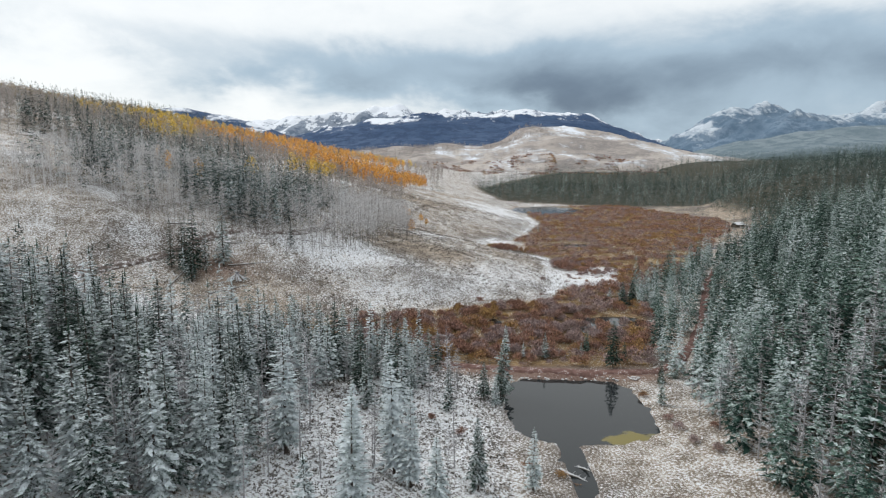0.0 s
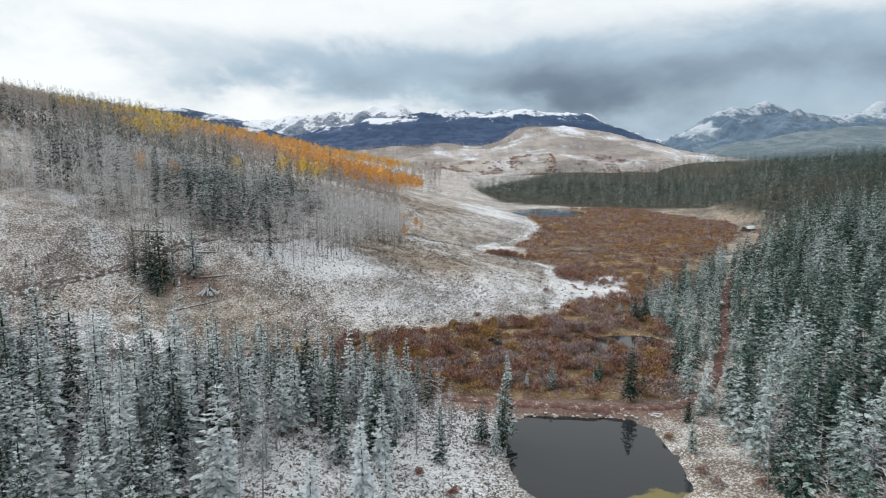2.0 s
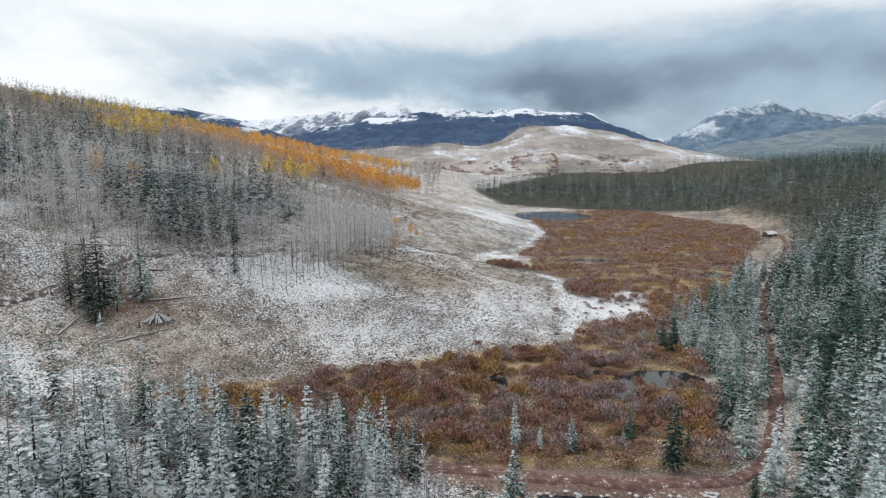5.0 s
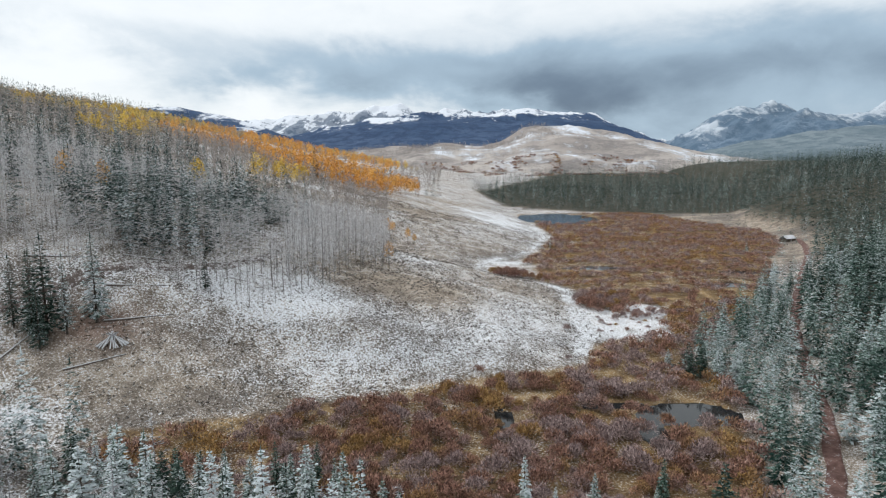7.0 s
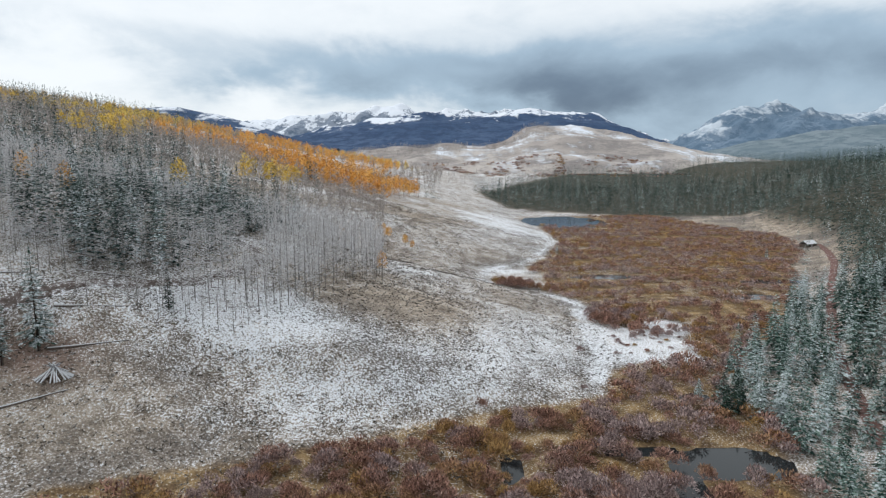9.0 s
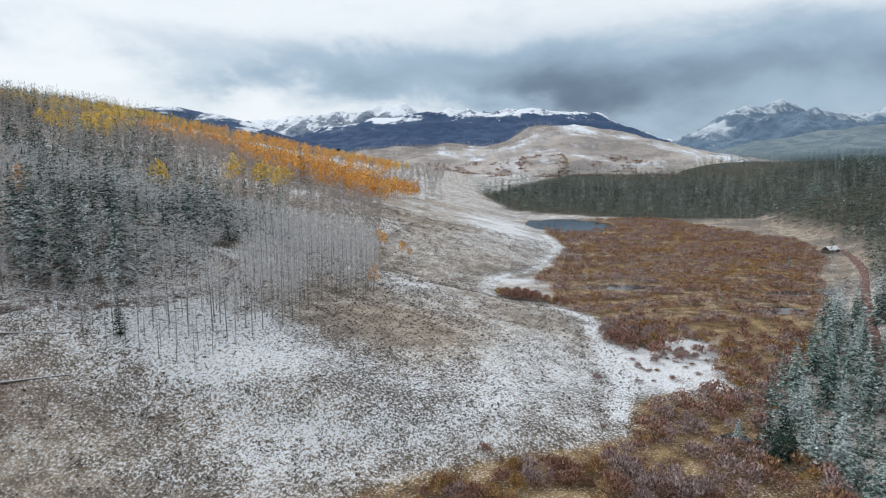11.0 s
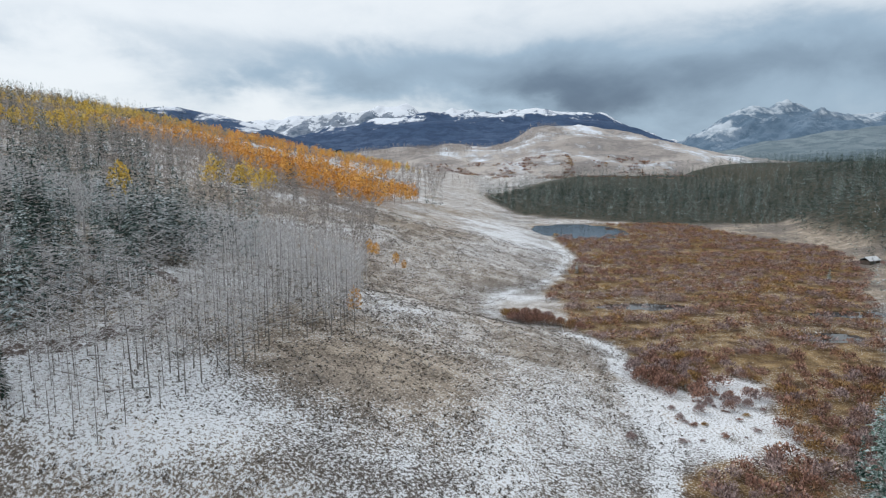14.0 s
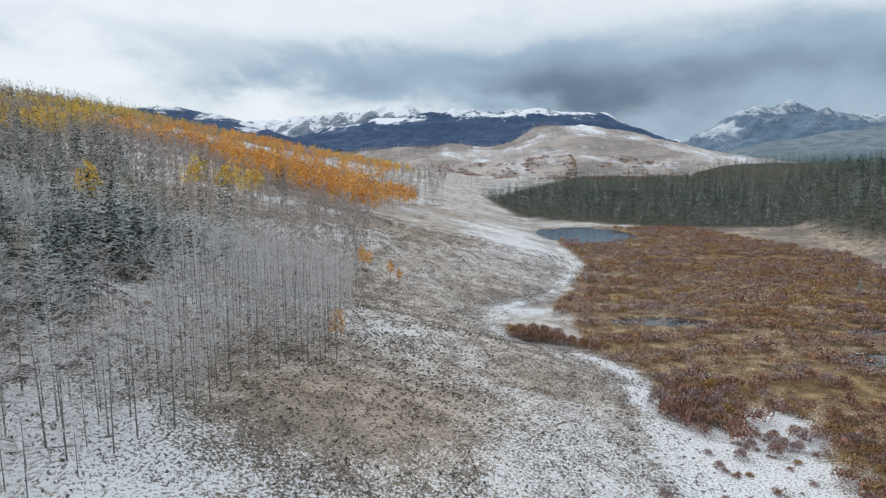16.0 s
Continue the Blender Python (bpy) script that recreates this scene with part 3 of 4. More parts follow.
def sage(rnd, h):
    """A low tuft of brush."""
    vs, fs = [], []
    for k in range(5):
        a, b = rnd.uniform(0, 6.283), rnd.uniform(0, 6.283)
        l = h * rnd.uniform(0.5, 1.0)
        p, q = Vector((0, 0, -0.05)), Vector((math.cos(a) * l, math.sin(a) * l, h * rnd.uniform(0.4, 0.9)))
        side = Vector((math.cos(b), math.sin(b), 0.2)) * h * 0.3
        n = len(vs)
        vs += [tuple(p), tuple(q - side), tuple(q + side)]
        fs.append((n, n + 1, n + 2))
    return vs, fs


def thin_aspen(rnd, h, branches, width):
    """A far leafless aspen: a slim stem and a haze of twigs."""
    vs, fs = [], []
    tube(vs, fs, (0, 0, -0.5), (rnd.uniform(-0.3, 0.3), rnd.uniform(-0.3, 0.3), h), h * 0.009, 0.01, 3)
    for k in range(branches):
        f = 0.30 + 0.66 * rnd.random()
        a = rnd.uniform(0, 6.283)
        l = h * 0.23 * (1.15 - f) ** 0.5 * rnd.uniform(0.5, 1.2)
        p = Vector((0, 0, h * f))
        d = Vector((math.cos(a), math.sin(a), rnd.uniform(0.3, 1.3))).normalized()
        for t in range(3):
            g = 0.0 if t == 0 else rnd.uniform(0.35, 0.9)
            e = d if t == 0 else (d + Vector((rnd.uniform(-0.8, 0.8), rnd.uniform(-0.8, 0.8), rnd.uniform(-0.3, 0.9)))).normalized()
            s = p + d * l * g
            side = e.cross(Vector((rnd.uniform(-1, 1), rnd.uniform(-1, 1), 0.2))).normalized() * width
            n = len(vs)
            vs += [tuple(s - side), tuple(s + side), tuple(s + e * l * (1 if t == 0 else 0.6))]
            fs.append((n, n + 1, n + 2))
    return vs, fs


def mesh_of(name, vs, fs, mat):
    me = bpy.data.meshes.new(name)
    me.from_pydata(vs, [], fs)
    me.materials.append(mat)
    return me


def stuff(name, label, category, kinds, spots, mat):
    """Many plants in one mesh. kinds: (verts, faces) shapes of triangles; spots: x, y, z, scale, turn, which, tint."""
    if not len(spots):
        return None
    spots = np.asarray(spots, float)
    cos, tris, tints, base = [], [], [], 0
    for k, (vs, fs) in enumerate(kinds):
        sp = spots[spots[:, 5].astype(int) == k]
        if not len(sp):
            continue
        v, f = np.array(vs), np.array(fs)
        c, s = np.cos(sp[:, 4])[:, None], np.sin(sp[:, 4])[:, None]
        sc = sp[:, 3][:, None]
        x = (v[:, 0] * c - v[:, 1] * s) * sc + sp[:, 0][:, None]
        y = (v[:, 0] * s + v[:, 1] * c) * sc + sp[:, 1][:, None]
        z = v[:, 2] * sc + sp[:, 2][:, None]
        cos.append(np.stack([x, y, z], -1).reshape(-1, 3))
        tris.append((f[None] + (np.arange(len(sp)) * len(v))[:, None, None] + base).reshape(-1, 3))
        tints.append(np.repeat(sp[:, 6], len(v)))
        base += len(sp) * len(v)
    co, tri, tint = np.concatenate(cos), np.concatenate(tris), np.concatenate(tints)
    me = bpy.data.meshes.new(name)
    me.vertices.add(len(co)), me.loops.add(tri.size), me.polygons.add(len(tri))
    me.vertices.foreach_set("co", co.ravel())
    me.loops.foreach_set("vertex_index", tri.ravel())
    me.polygons.foreach_set("loop_start", np.arange(len(tri)) * 3)
    me.update(calc_edges=True)
    me.attributes.new("tint", "FLOAT", "POINT").data.foreach_set("value", tint)
    me.materials.append(mat)
    return tagged(new(name, me), label, category, kind="stuff")


class Planter:
    """Scatters spots that keep their distance from one another."""

    def __init__(self, seed):
        self.r, self.cells = random.Random(seed), {}

    def free(self, x, y, gap):
        i, j = int(x // 3), int(y // 3)
        m = int(gap // 3) + 1
        for a in range(i - m, i + m + 1):
            for b in range(j - m, j + m + 1):
                for px, py in self.cells.get((a, b), ()):
                    if (px - x) ** 2 + (py - y) ** 2 < gap * gap:
                        return False
        return True

    def take(self, x, y):
        self.cells.setdefault((int(x // 3), int(y // 3)), []).append((x, y))

    def scatter(self, x0, x1, y0, y1, tries, gap, want, lean=0.0):
        """want(x, y): chance of a plant there."""
        out = []
        for _ in range(tries):
            x, y = self.r.uniform(x0, x1), y0 + (y1 - y0) * self.r.random() ** (1 + lean)
            if self.r.random() < want(x, y) and self.free(x, y, gap):
                self.take(x, y)
                out.append((x, y))
        return out


def fast(tab):
    """A quick look-up of a table for single values."""
    vals = tab[1]
    return lambda y: float(vals[min(max(int((y + 400) / 2), 0), len(vals) - 1)])


foot_l, foot_r, wet_r = fast(FOOT_LEFT), fast(FOOT_RIGHT), fast(WET_RIGHT)


def lump(x, y, s, seed=0.0):
    return 0.5 + 0.5 * noise.noise(Vector((x / s + seed * 7.3, y / s - seed * 3.1, seed)))


def on_road(x, y, gap):
    return line_distance(np.array(x), np.array(y), ROAD_LINE) < gap


def in_pond(x, y):
    return pond_depth(np.array([x]), np.array([y]))[0] > -0.12


rnd = random.Random(7)
conifers = Planter(11)


def in_view(x, y, wide=0.86):
    """Land that the flight can see."""
    return abs(x - 3) < wide * (y + 4) + 12


def tree_things(name, label, category, group, models, mats, spots, size):
    """Trees as things of their own, with trunk and crown; models are built once and copied."""
    proto = []
    for tv, tf, cv, cf in models:
        proto.append((mesh_of(name + "_trunk", tv, tf, mats[0]), mesh_of(name + "_crown", cv, cf, mats[1])))
    first = [None] * len(proto)
    for n, (x, y, s) in enumerate(spots):
        k = (n * 7 + int(abs(x) * 3)) % len(proto)
        m = Matrix.LocRotScale((x, y, zat(x, y)), Euler((0, 0, rnd.uniform(0, 6.28))), None)
        if first[k] is None:
            ob = new(name)
            for part_name, me in zip(("trunk", "crown"), proto[k]):
                p = new(part_name, me)
                p.parent = ob
            first[k] = tagged(ob, label, category, group)
            ob.matrix_basis = m @ Matrix.Diagonal((s / size, s / size, s / size, 1))
        else:
            c = copy_thing(first[k], m)
            c.scale = (s / size * rnd.uniform(0.9, 1.1), s / size * rnd.uniform(0.9, 1.1), s / size)


# spruces
def near_line(x, y, pts, w):
    return line_distance(np.array(x), np.array(y), pts) < w


def blob(x, y, spots):
    return max(math.exp(-((x - cx) / rx) ** 2 - ((y - cy) / ry) ** 2) for cx, cy, rx, ry in spots)


STANDS = ((-66, 226, 14, 8), (-84, 236, 14, 14), (-68, 254, 20, 14), (-86, 262, 16, 12), (-62, 280, 14, 16), (-60, 302, 16, 10), (-140, 397, 26, 10), (-150, 352, 34, 14), (-138, 262, 14, 14),
          (-122, 230, 12, 7), (-212, 614, 8, 10), (-85, 740, 8, 20), (-5, 575, 9, 8), (-205, 365, 40, 14), (-100, 330, 26, 8), (-230, 450, 40, 10))


def want_spruce_left(x, y):
    if y > 152 or x > 10 or not in_view(x, y, 0.95):
        return 0
    d = foot_l(y) - x
    if d < 3 or in_pond(x, y):
        return 0
    if x > np.interp(y, [60, 69, 82, 100, 107, 127, 137], [-22, -20, -27, -27, -23, -12, 2]):
        return 0.03
    if y > 126:
        return (0.7 if x > -40 else 0.25) if lump(x, y, 10, 1) > 0.56 else 0.03
    if x < -38 and y > 100:
        return 0.25 if lump(x, y, 12, 1) > 0.5 else 0.04
    return 0.75 if lump(x, y, 12, 1) > 0.46 else 0.12


def want_spruce_right(x, y):
    if x < wet_r(y) + 1 or on_road(x, y, 2.9 if y < 165 else 1.9) or in_pond(x, y) or not in_view(x, y):
        return 0
    if y < 128 and x < np.interp(y, [70, 86, 119, 128], [35, 39, 50, 53]):
        return 0.05
    if x < foot_r(y):
        return (0.85 if lump(x, y, 12, 2) > 0.42 else 0.25) if y < 300 else 0.04
    if y > 300 and x < max(foot_r(y) + 6, wet_r(y) + 16):
        return 0.05
    return 0.97


def want_spruce_hill(x, y):
    if not in_view(x, y) or (y < 275 and near_line(x, y, TRACK_LINE, 4.5)):
        return 0
    if blob(x, y, STANDS) > 0.45:
        return 0.9 if lump(x, y, 9, 3) > 0.33 else 0.15
    if y > 560 and zat(x, y) > 84:
        return 0.55
    return 0.03 if foot_l(y) - x > 95 and y > 215 else 0.0


# single trees: place and height
POND_TREES = [(13, 86, 9.5), (5, 84, 11), (11.2, 118, 10.5), (12, 122, 12), (8, 120, 7.5), (10, 116, 6), (1, 111, 9), (15, 147, 8), (24, 145, 6.5), (35, 150, 6), (38.5, 139, 11), (42, 143, 5), (42, 117, 7.5), (46, 129, 5), (33, 147, 3.5), (19, 146, 4), (55, 206, 5.5), (58, 202, 7), (60, 199, 7.5), (62, 196, 8), (57, 198, 6), (64, 201, 8), (66, 196, 9), (62, 205, 7)]
SLOPE_TREES = [(-77, 188, 18), (-75, 189.5, 21), (-72, 191, 17), (-79, 191, 16), (-68, 195, 19), (-74.5, 186, 14), (-82, 190, 15), (-50, 208, 8.5), (58, 387, 5), (149, 369, 6)]
KNOLL_TREES = [(-35, 61, 16), (-28, 74, 15), (-31, 68, 14), (-26, 86, 7), (-13, 104, 10), (-22, 98, 10), (-40, 68, 15), (-46, 70, 14), (-33, 80, 12), (-52, 80, 16), (-58, 84, 15)]
GULLY_TREES = [(-6, 118, 8), (-17, 148, 7), (-14, 151, 8), (-11, 149, 6.5), (-20, 152, 7.5), (-42, 150, 8), (-46, 147, 9), (-39, 152, 7), (-9, 124, 13), (-12, 127, 14), (-15, 129, 14.5), (-18, 127, 13), (-13, 122, 12), (-17, 123, 14), (-21, 130, 13), (-8, 129, 12), (-22, 124, 14), (-11, 131, 12), (-26, 127, 13), (-4, 122, 10)]
LONE = POND_TREES + SLOPE_TREES + KNOLL_TREES + GULLY_TREES
lone_sizes = {}
for x, y, h in LONE:
    conifers.take(x, y)
    lone_sizes[(x, y)] = h
near = [(x, y) for x, y, h in LONE]
near += conifers.scatter(-110, 10, 50, 152, 5000, 2.9, want_spruce_left)
near += conifers.scatter(35, 165, 62, 262, 9500, 4.0, want_spruce_right)
near += conifers.scatter(-150, -40, 180, 330, 5200, 2.9, want_spruce_hill)
head = near[:len(LONE)]
tail = sorted(near[len(LONE):], key=lambda p: (p[0] * 0.5) ** 2 * 0.5 + ((p[1] - 95) * 0.5) ** 2 if p[0] < 10 and p[1] < 155 else (p[0] * 0.9 - 2) ** 2 + (p[1] - 118) ** 2)
things, rest = head + tail[:300 - len(head)], tail[300 - len(head):]


def spruce_size(x, y):
    if (x, y) in lone_sizes:
        return lone_sizes[(x, y)]
    if x < 10 and 105 <= y < 160:
        return rnd.uniform(11, 15) if y < 134 and x > -36 else rnd.uniform(6, 10)
    if x < 10 and y < 105:
        return rnd.uniform(11, 17)
    if x < -40 and y > 175:
        return rnd.uniform(13, 21)
    return rnd.uniform(9.0, 16) if x > foot_r(y) else rnd.uniform(6, 11)


models = [conifer(random.Random(i), 12.0, (2.0, 2.4, 2.8)[i % 3], 24, 8, 7, 0.38, 0.05 + 0.03 * (i % 3)) for i in range(8)]
tree_things("spruce", "tall spruce with snow-frosted green boughs", "spruce tree", "spruces", models, (M_BARK, M_SPRUCE), [(x, y, spruce_size(x, y)) for x, y in things if (x > -50 or y < 170) and not (x < 8 and y < 92) and x < 43], 12.0)
broad = [conifer(random.Random(10 + i), 12.0, (2.6, 3.0, 3.4)[i % 3], 24, 8, 8, 0.36, 0.04) for i in range(6)]
tree_things("spruce", "broad blue-green spruce with lightly frosted boughs", "spruce tree", "spruces", broad, (M_BARK, M_SPRUCE), [(x, y, spruce_size(x, y)) for x, y in things if x >= 43], 12.0)
big = [conifer(random.Random(20 + i), 12.0, (1.9, 2.2, 2.0)[i], 36, 8, 11, 0.28, 0.09) for i in range(3)]
tree_things("spruce", "large spruce with heavily frosted drooping boughs", "spruce tree", "spruces", big, (M_BARK, M_SPRUCE), [(x, y, spruce_size(x, y)) for x, y in things if x < 8 and y < 92], 12.0)
slim = [conifer(random.Random(30 + i), 12.0, (1.6, 1.9, 2.2)[i % 3], 30, 8, 7, 0.34, 0.08) for i in range(5)]
tree_things("spruce", "tall slim dark green spruce on the open slope", "spruce tree", "spruces", slim, (M_BARK, M_DARK), [(x, y, spruce_size(x, y)) for x, y in things if x <= -50 and y >= 170], 12.0)


def want_far(x, y):
    if not in_view(x, y, 0.80):
        return 0
    if y > 560:
        if x < np.interp(y, [560, 600, 640, 780, 900, 1200, 1460], [175, 105, 58, 34, 75, 190, 330]):
            return 0.02 if x > 60 and y < 640 else 0
        if 0.5 < lump(x, y, 90, 12) < 0.54:
            return 0.15
        return 0.97
    return want_spruce_right(x, y) if x > 0 else 0


rest += conifers.scatter(100, 500, 215, 620, 22000, 4.1, want_far)
far_rest = conifers.scatter(20, 620, 560, 900, 14000, 5.4, want_far) + conifers.scatter(10, 1050, 880, 1460, 9000, 8.5, want_far)
rest += conifers.scatter(-260, -60, 330, 460, 3500, 3.8, want_spruce_hill)
far_rest += conifers.scatter(-300, 0, 460, 700, 3000, 4.0, want_spruce_hill)
far_rest += conifers.scatter(-640, -280, 560, 1050, 6000, 5.0, lambda x, y: 0.7 if in_view(x, y, 0.8) and zat(x, y) > 68 else 0)
mid_models, far_models, slim_models = [], [], []
for i in range(6):
    tv, tf, cv, cf = conifer(random.Random(40 + i), 12.0, (2.5, 2.9, 3.3)[i % 3], 19, 7, 6, 0.40, 0.05, True)
    mid_models.append((cv, cf))
    slim_models.append(conifer(random.Random(50 + i), 12.0, (1.6, 1.9, 2.2)[i % 3], 20, 6, 5, 0.46, 0.10, True)[2:])
    tv, tf, cv, cf = conifer(random.Random(60 + i), 12.0, (2.2, 2.6)[i % 2], 11, 4, 2, 0.62, 0.04, True)
    far_models.append((cv, cf))


def spot(x, y, lo, hi, kinds=6):
    return (x, y, zat(x, y), rnd.uniform(lo, hi), rnd.uniform(0, 6.3), rnd.randrange(kinds), rnd.random())


mid_spots = [spot(x, y, *((1.0, 1.75) if x < 0 else (0.75, 1.4) if x > foot_r(y) else (0.6, 1.1))) for x, y in rest]
stuff("spruce_forest", "dense frosted spruce forest on the valley side", "forest", mid_models, [s for s in mid_spots if s[1] < 300 and s[0] > -40], M_WOOD)
stuff("spruce_stand", "tall dark spruce stand among leafless aspens", "forest", slim_models, [s for s in mid_spots if s[1] < 480 and s[0] <= -40], M_PINE)
stuff("far_forest", "dark green spruce forest across the valley", "forest", far_models,
      [s for s in mid_spots if s[1] >= 300 and (s[0] > -40 or s[1] >= 480)] + [spot(x, y, 0.8, 1.7) for x, y in far_rest], M_FAR)

# dead and leafless trees in the near woods
dead = Planter(17)


def want_dead(x, y):
    if in_pond(x, y) or on_road(x, y, 3) or not in_view(x, y, 0.95):
        return 0
    if x < 6 and y < 150 and foot_l(y) - x > 4:
        return 0.10 if x > -20 and y < 112 else 0.6 if y < 128 else 0.04
    if 46 < x < 95 and 70 < y < 122:
        return 0.8
    return 0.0


dead_spots = dead.scatter(-90, 95, 55, 152, 3400, 3.0, want_dead)[:300]
models = [bare_tree(random.Random(200 + i), 10.0, 46, 5, 0.12, 0.17, (0.1, 0.45, -0.1)[i % 3], 0.011, 0.028) for i in range(6)]
tree_things("dead_tree", "bare grey tree with frosted branches among spruces", "bare tree", "bare trees in the wood", models, (M_DEAD, M_DEAD), [(x, y, rnd.uniform(8, 14)) for x, y in dead_spots], 10.0)

# aspens on the western slope
aspens = Planter(23)
ORANGE_BELT = [(-26, 474), (-60, 490), (-95, 545), (-130, 590), (-178, 575)]
YELLOW_BELT = [(-284, 545), (-282, 600), (-311, 735), (-300, 860)]
HIGH_BELT = [(-310, 720), (-336, 850), (-310, 900)]
YELLOW_ROW = [(-168, 985), (-106, 952), (-46, 914)]


def want_aspen(x, y):
    if not in_view(x, y, 0.80):
        return 0
    d = foot_l(y) - x
    edge = np.interp(y, [180, 200, 213, 226, 245, 249, 255, 265, 300, 357, 461, 520, 700], [-70, -36, -31, -25, -23, -16, -12, -13, -17, -22, -30, -14, 0])
    if x > edge or (d < 150 and y < 204) or blob(x, y, STANDS) > 0.55:
        return 0
    if blob(x, y, ((-192, 560, 12, 16), (-154, 450, 10, 10))) > 0.4:
        return 0
    if y < 275 and near_line(x, y, TRACK_LINE, 3.5):
        return 0
    return 0.85 if lump(x, y, 18, 5) > 0.36 else 0.2


asp = aspens.scatter(-150, -2, 200, 340, 24000, 2.5, want_aspen)
asp.sort(key=lambda p: (p[0] + 22) ** 2 + (p[1] - 200) ** 2)
models = [bare_tree(random.Random(80 + i), 10.0, 44, 9, 0.20, 0.20, (0.2, 0.35, 0.5)[i % 3], 0.0085, 0.019) for i in range(6)]
tree_things("aspen", "leafless pale aspen on the snowy slope", "aspen tree", "bare aspens", models, (M_ASPEN, M_TWIG), [(x, y, rnd.uniform(6, 9) if y < 212 else rnd.uniform(9, 14.5)) for x, y in asp[:300]], 10.0)
asp_far = asp[300:] + aspens.scatter(-420, -5, 330, 560, 13000, 2.7, want_aspen) + aspens.scatter(-650, 0, 480, 1050, 8000, 4.4, want_aspen)
thin = [thin_aspen(random.Random(90 + i), 10.0, 18, 0.05) for i in range(6)]
thick = [thin_aspen(random.Random(95 + i), 10.0, 13, 0.10) for i in range(6)]


def leaf_colour(x, y):
    """0 for leafless trees, 1 for orange and 2 for yellow ones."""
    v = lump(x, y, 16, 9)
    if near_line(x, y, YELLOW_ROW, 16) or near_line(x, y, YELLOW_BELT, 24) and v > 0.40 or near_line(x, y, [(-182, 425), (-200, 500)], 14) and v > 0.52 or near_line(x, y, HIGH_BELT, 30) and v > 0.42 or blob(x, y, ((-84, 400, 15, 12),)) > 0.35:
        return 2
    if near_line(x, y, ORANGE_BELT, 52) and v > 0.42:
        return 1
    if y > 560 and -260 < x < -50 and v > 0.50:
        return 1
    if y > 520 and x < -190 and v > 0.36:
        return 3
    return 0


grey_near, grey, orange, yellow, tan = [], [], [], [], []
for x, y in asp_far:
    s = spot(x, y, 0.9, 1.45)
    k = leaf_colour(x, y)
    (orange if k == 1 else yellow if k == 2 else tan if k == 3 else grey_near if y < 330 else grey).append(s)
stuff("bare_aspen_wood", "pale leafless aspen wood above the meadow", "aspen wood", thin, grey_near, M_TWIG)
stuff("far_aspen_wood", "grey leafless aspen wood high on the hillside", "aspen wood", thick, grey, M_GREY)
leafy = []
for i in range(6):
    tv, tf, lv, lf = leafy_tree(random.Random(120 + i), 10.0, 64, 0.50)
    leafy.append((lv, lf))
stuff("orange_aspen_wood", "aspens with orange autumn leaves", "aspen wood", leafy, orange, M_ORANGE)
stuff("yellow_aspen_wood", "aspens with yellow autumn leaves", "aspen wood", leafy, yellow, M_YELLOW)
sparse = [(leafy_tree(random.Random(125 + i), 10.0, 36, 0.42)[2:]) for i in range(6)]
stuff("tan_aspen_wood", "aspens with a few dull tan leaves near the ridge", "aspen wood", sparse, tan, M_TAN)
full = [leafy_tree(random.Random(130 + i), 10.0, 240, 0.34) for i in range(3)]
tree_things("yellow_aspen", "single aspen in golden autumn leaf", "aspen tree", "", full[:1], (M_ASPEN, M_YELLOW), [(-101, 339, 18)], 10.0)
tree_things("orange_aspen", "small aspen with the last orange leaves", "aspen tree", "orange aspens", full[1:], (M_ASPEN, M_ORANGE),
            [(-21, 348, 8), (-19, 350, 6.5), (-12, 347, 6), (-9, 345, 5), (-13, 260, 8), (-37, 339, 6), (-98, 258, 12), (-132, 300, 12), (-112, 262, 12)], 10.0)

# bushes and bare trees scattered over the far flats
flats = Planter(53)


def want_flat(x, y):
    return 0.5 if lump(x, y, 60, 14) > 0.52 and x < np.interp(y, [700, 900, 1200, 1460], [20, 60, 170, 320]) else 0.02


stuff("scattered_aspens", "bare grey aspens scattered over the far flats", "aspen wood", thick, [spot(x, y, 0.5, 0.9) for x, y in flats.scatter(-60, 420, 800, 1350, 5000, 6.0, want_flat)], M_GREY)

# willows of the wetland
willows = Planter(31)


def want_willow(x, y):
    w = float(wetness(np.array(x), np.array(y + 4.5)))
    if w < 0.5 or in_pond(x, y) or on_road(x, y, 3.0):
        return 0
    if blob(x, y, ((66, 260, 6, 6), (86, 272, 18, 8), (70, 286, 12, 7))) > 0.4:
        return 0.05
    if y > 280:
        row = math.sin(6.283 * (y / 15.5 + 1.2 * noise.noise(Vector((x / 70, y / 50, 2.0))) + 0.22 * noise.noise(Vector((x / 9, y / 9, 4.0)))))
        return 0.97 if row > 0.18 and noise.noise(Vector((x / 14, y / 10, 7.0))) > -0.30 else 0.025
    return 0.97 if lump(x, y, 5.5, 6) > 0.47 else 0.05


wil = willows.scatter(-64, 100, 139, 282, 12000, 1.75, want_willow) + willows.scatter(10, 205, 280, 575, 40000, 1.6, want_willow)
wil.sort(key=lambda p: (p[0] - 12) ** 2 + ((p[1] - 172) * 1.4) ** 2)
shrubs = [shrub(random.Random(140 + i), 1.5, 640, 0.92) for i in range(6)]
protos = [mesh_of("willow_bush", v, f, M_BUSH) for v, f in shrubs]
for n, (x, y) in enumerate(wil[:300]):
    ob = new("willow_bush", protos[n % 6])
    s = rnd.uniform(0.7, 1.9)
    ob.matrix_basis = Matrix.LocRotScale((x, y, zat(x, y)), Euler((0, 0, rnd.uniform(0, 6.3))), (s, s, s * rnd.uniform(0.8, 1.1)))
    tagged(ob, "leafless red-brown willow bush on boggy ground", "bush", "willow bushes")
lean_shrubs = [shrub(random.Random(160 + i), 1.5, 230, 1.5) for i in range(6)]
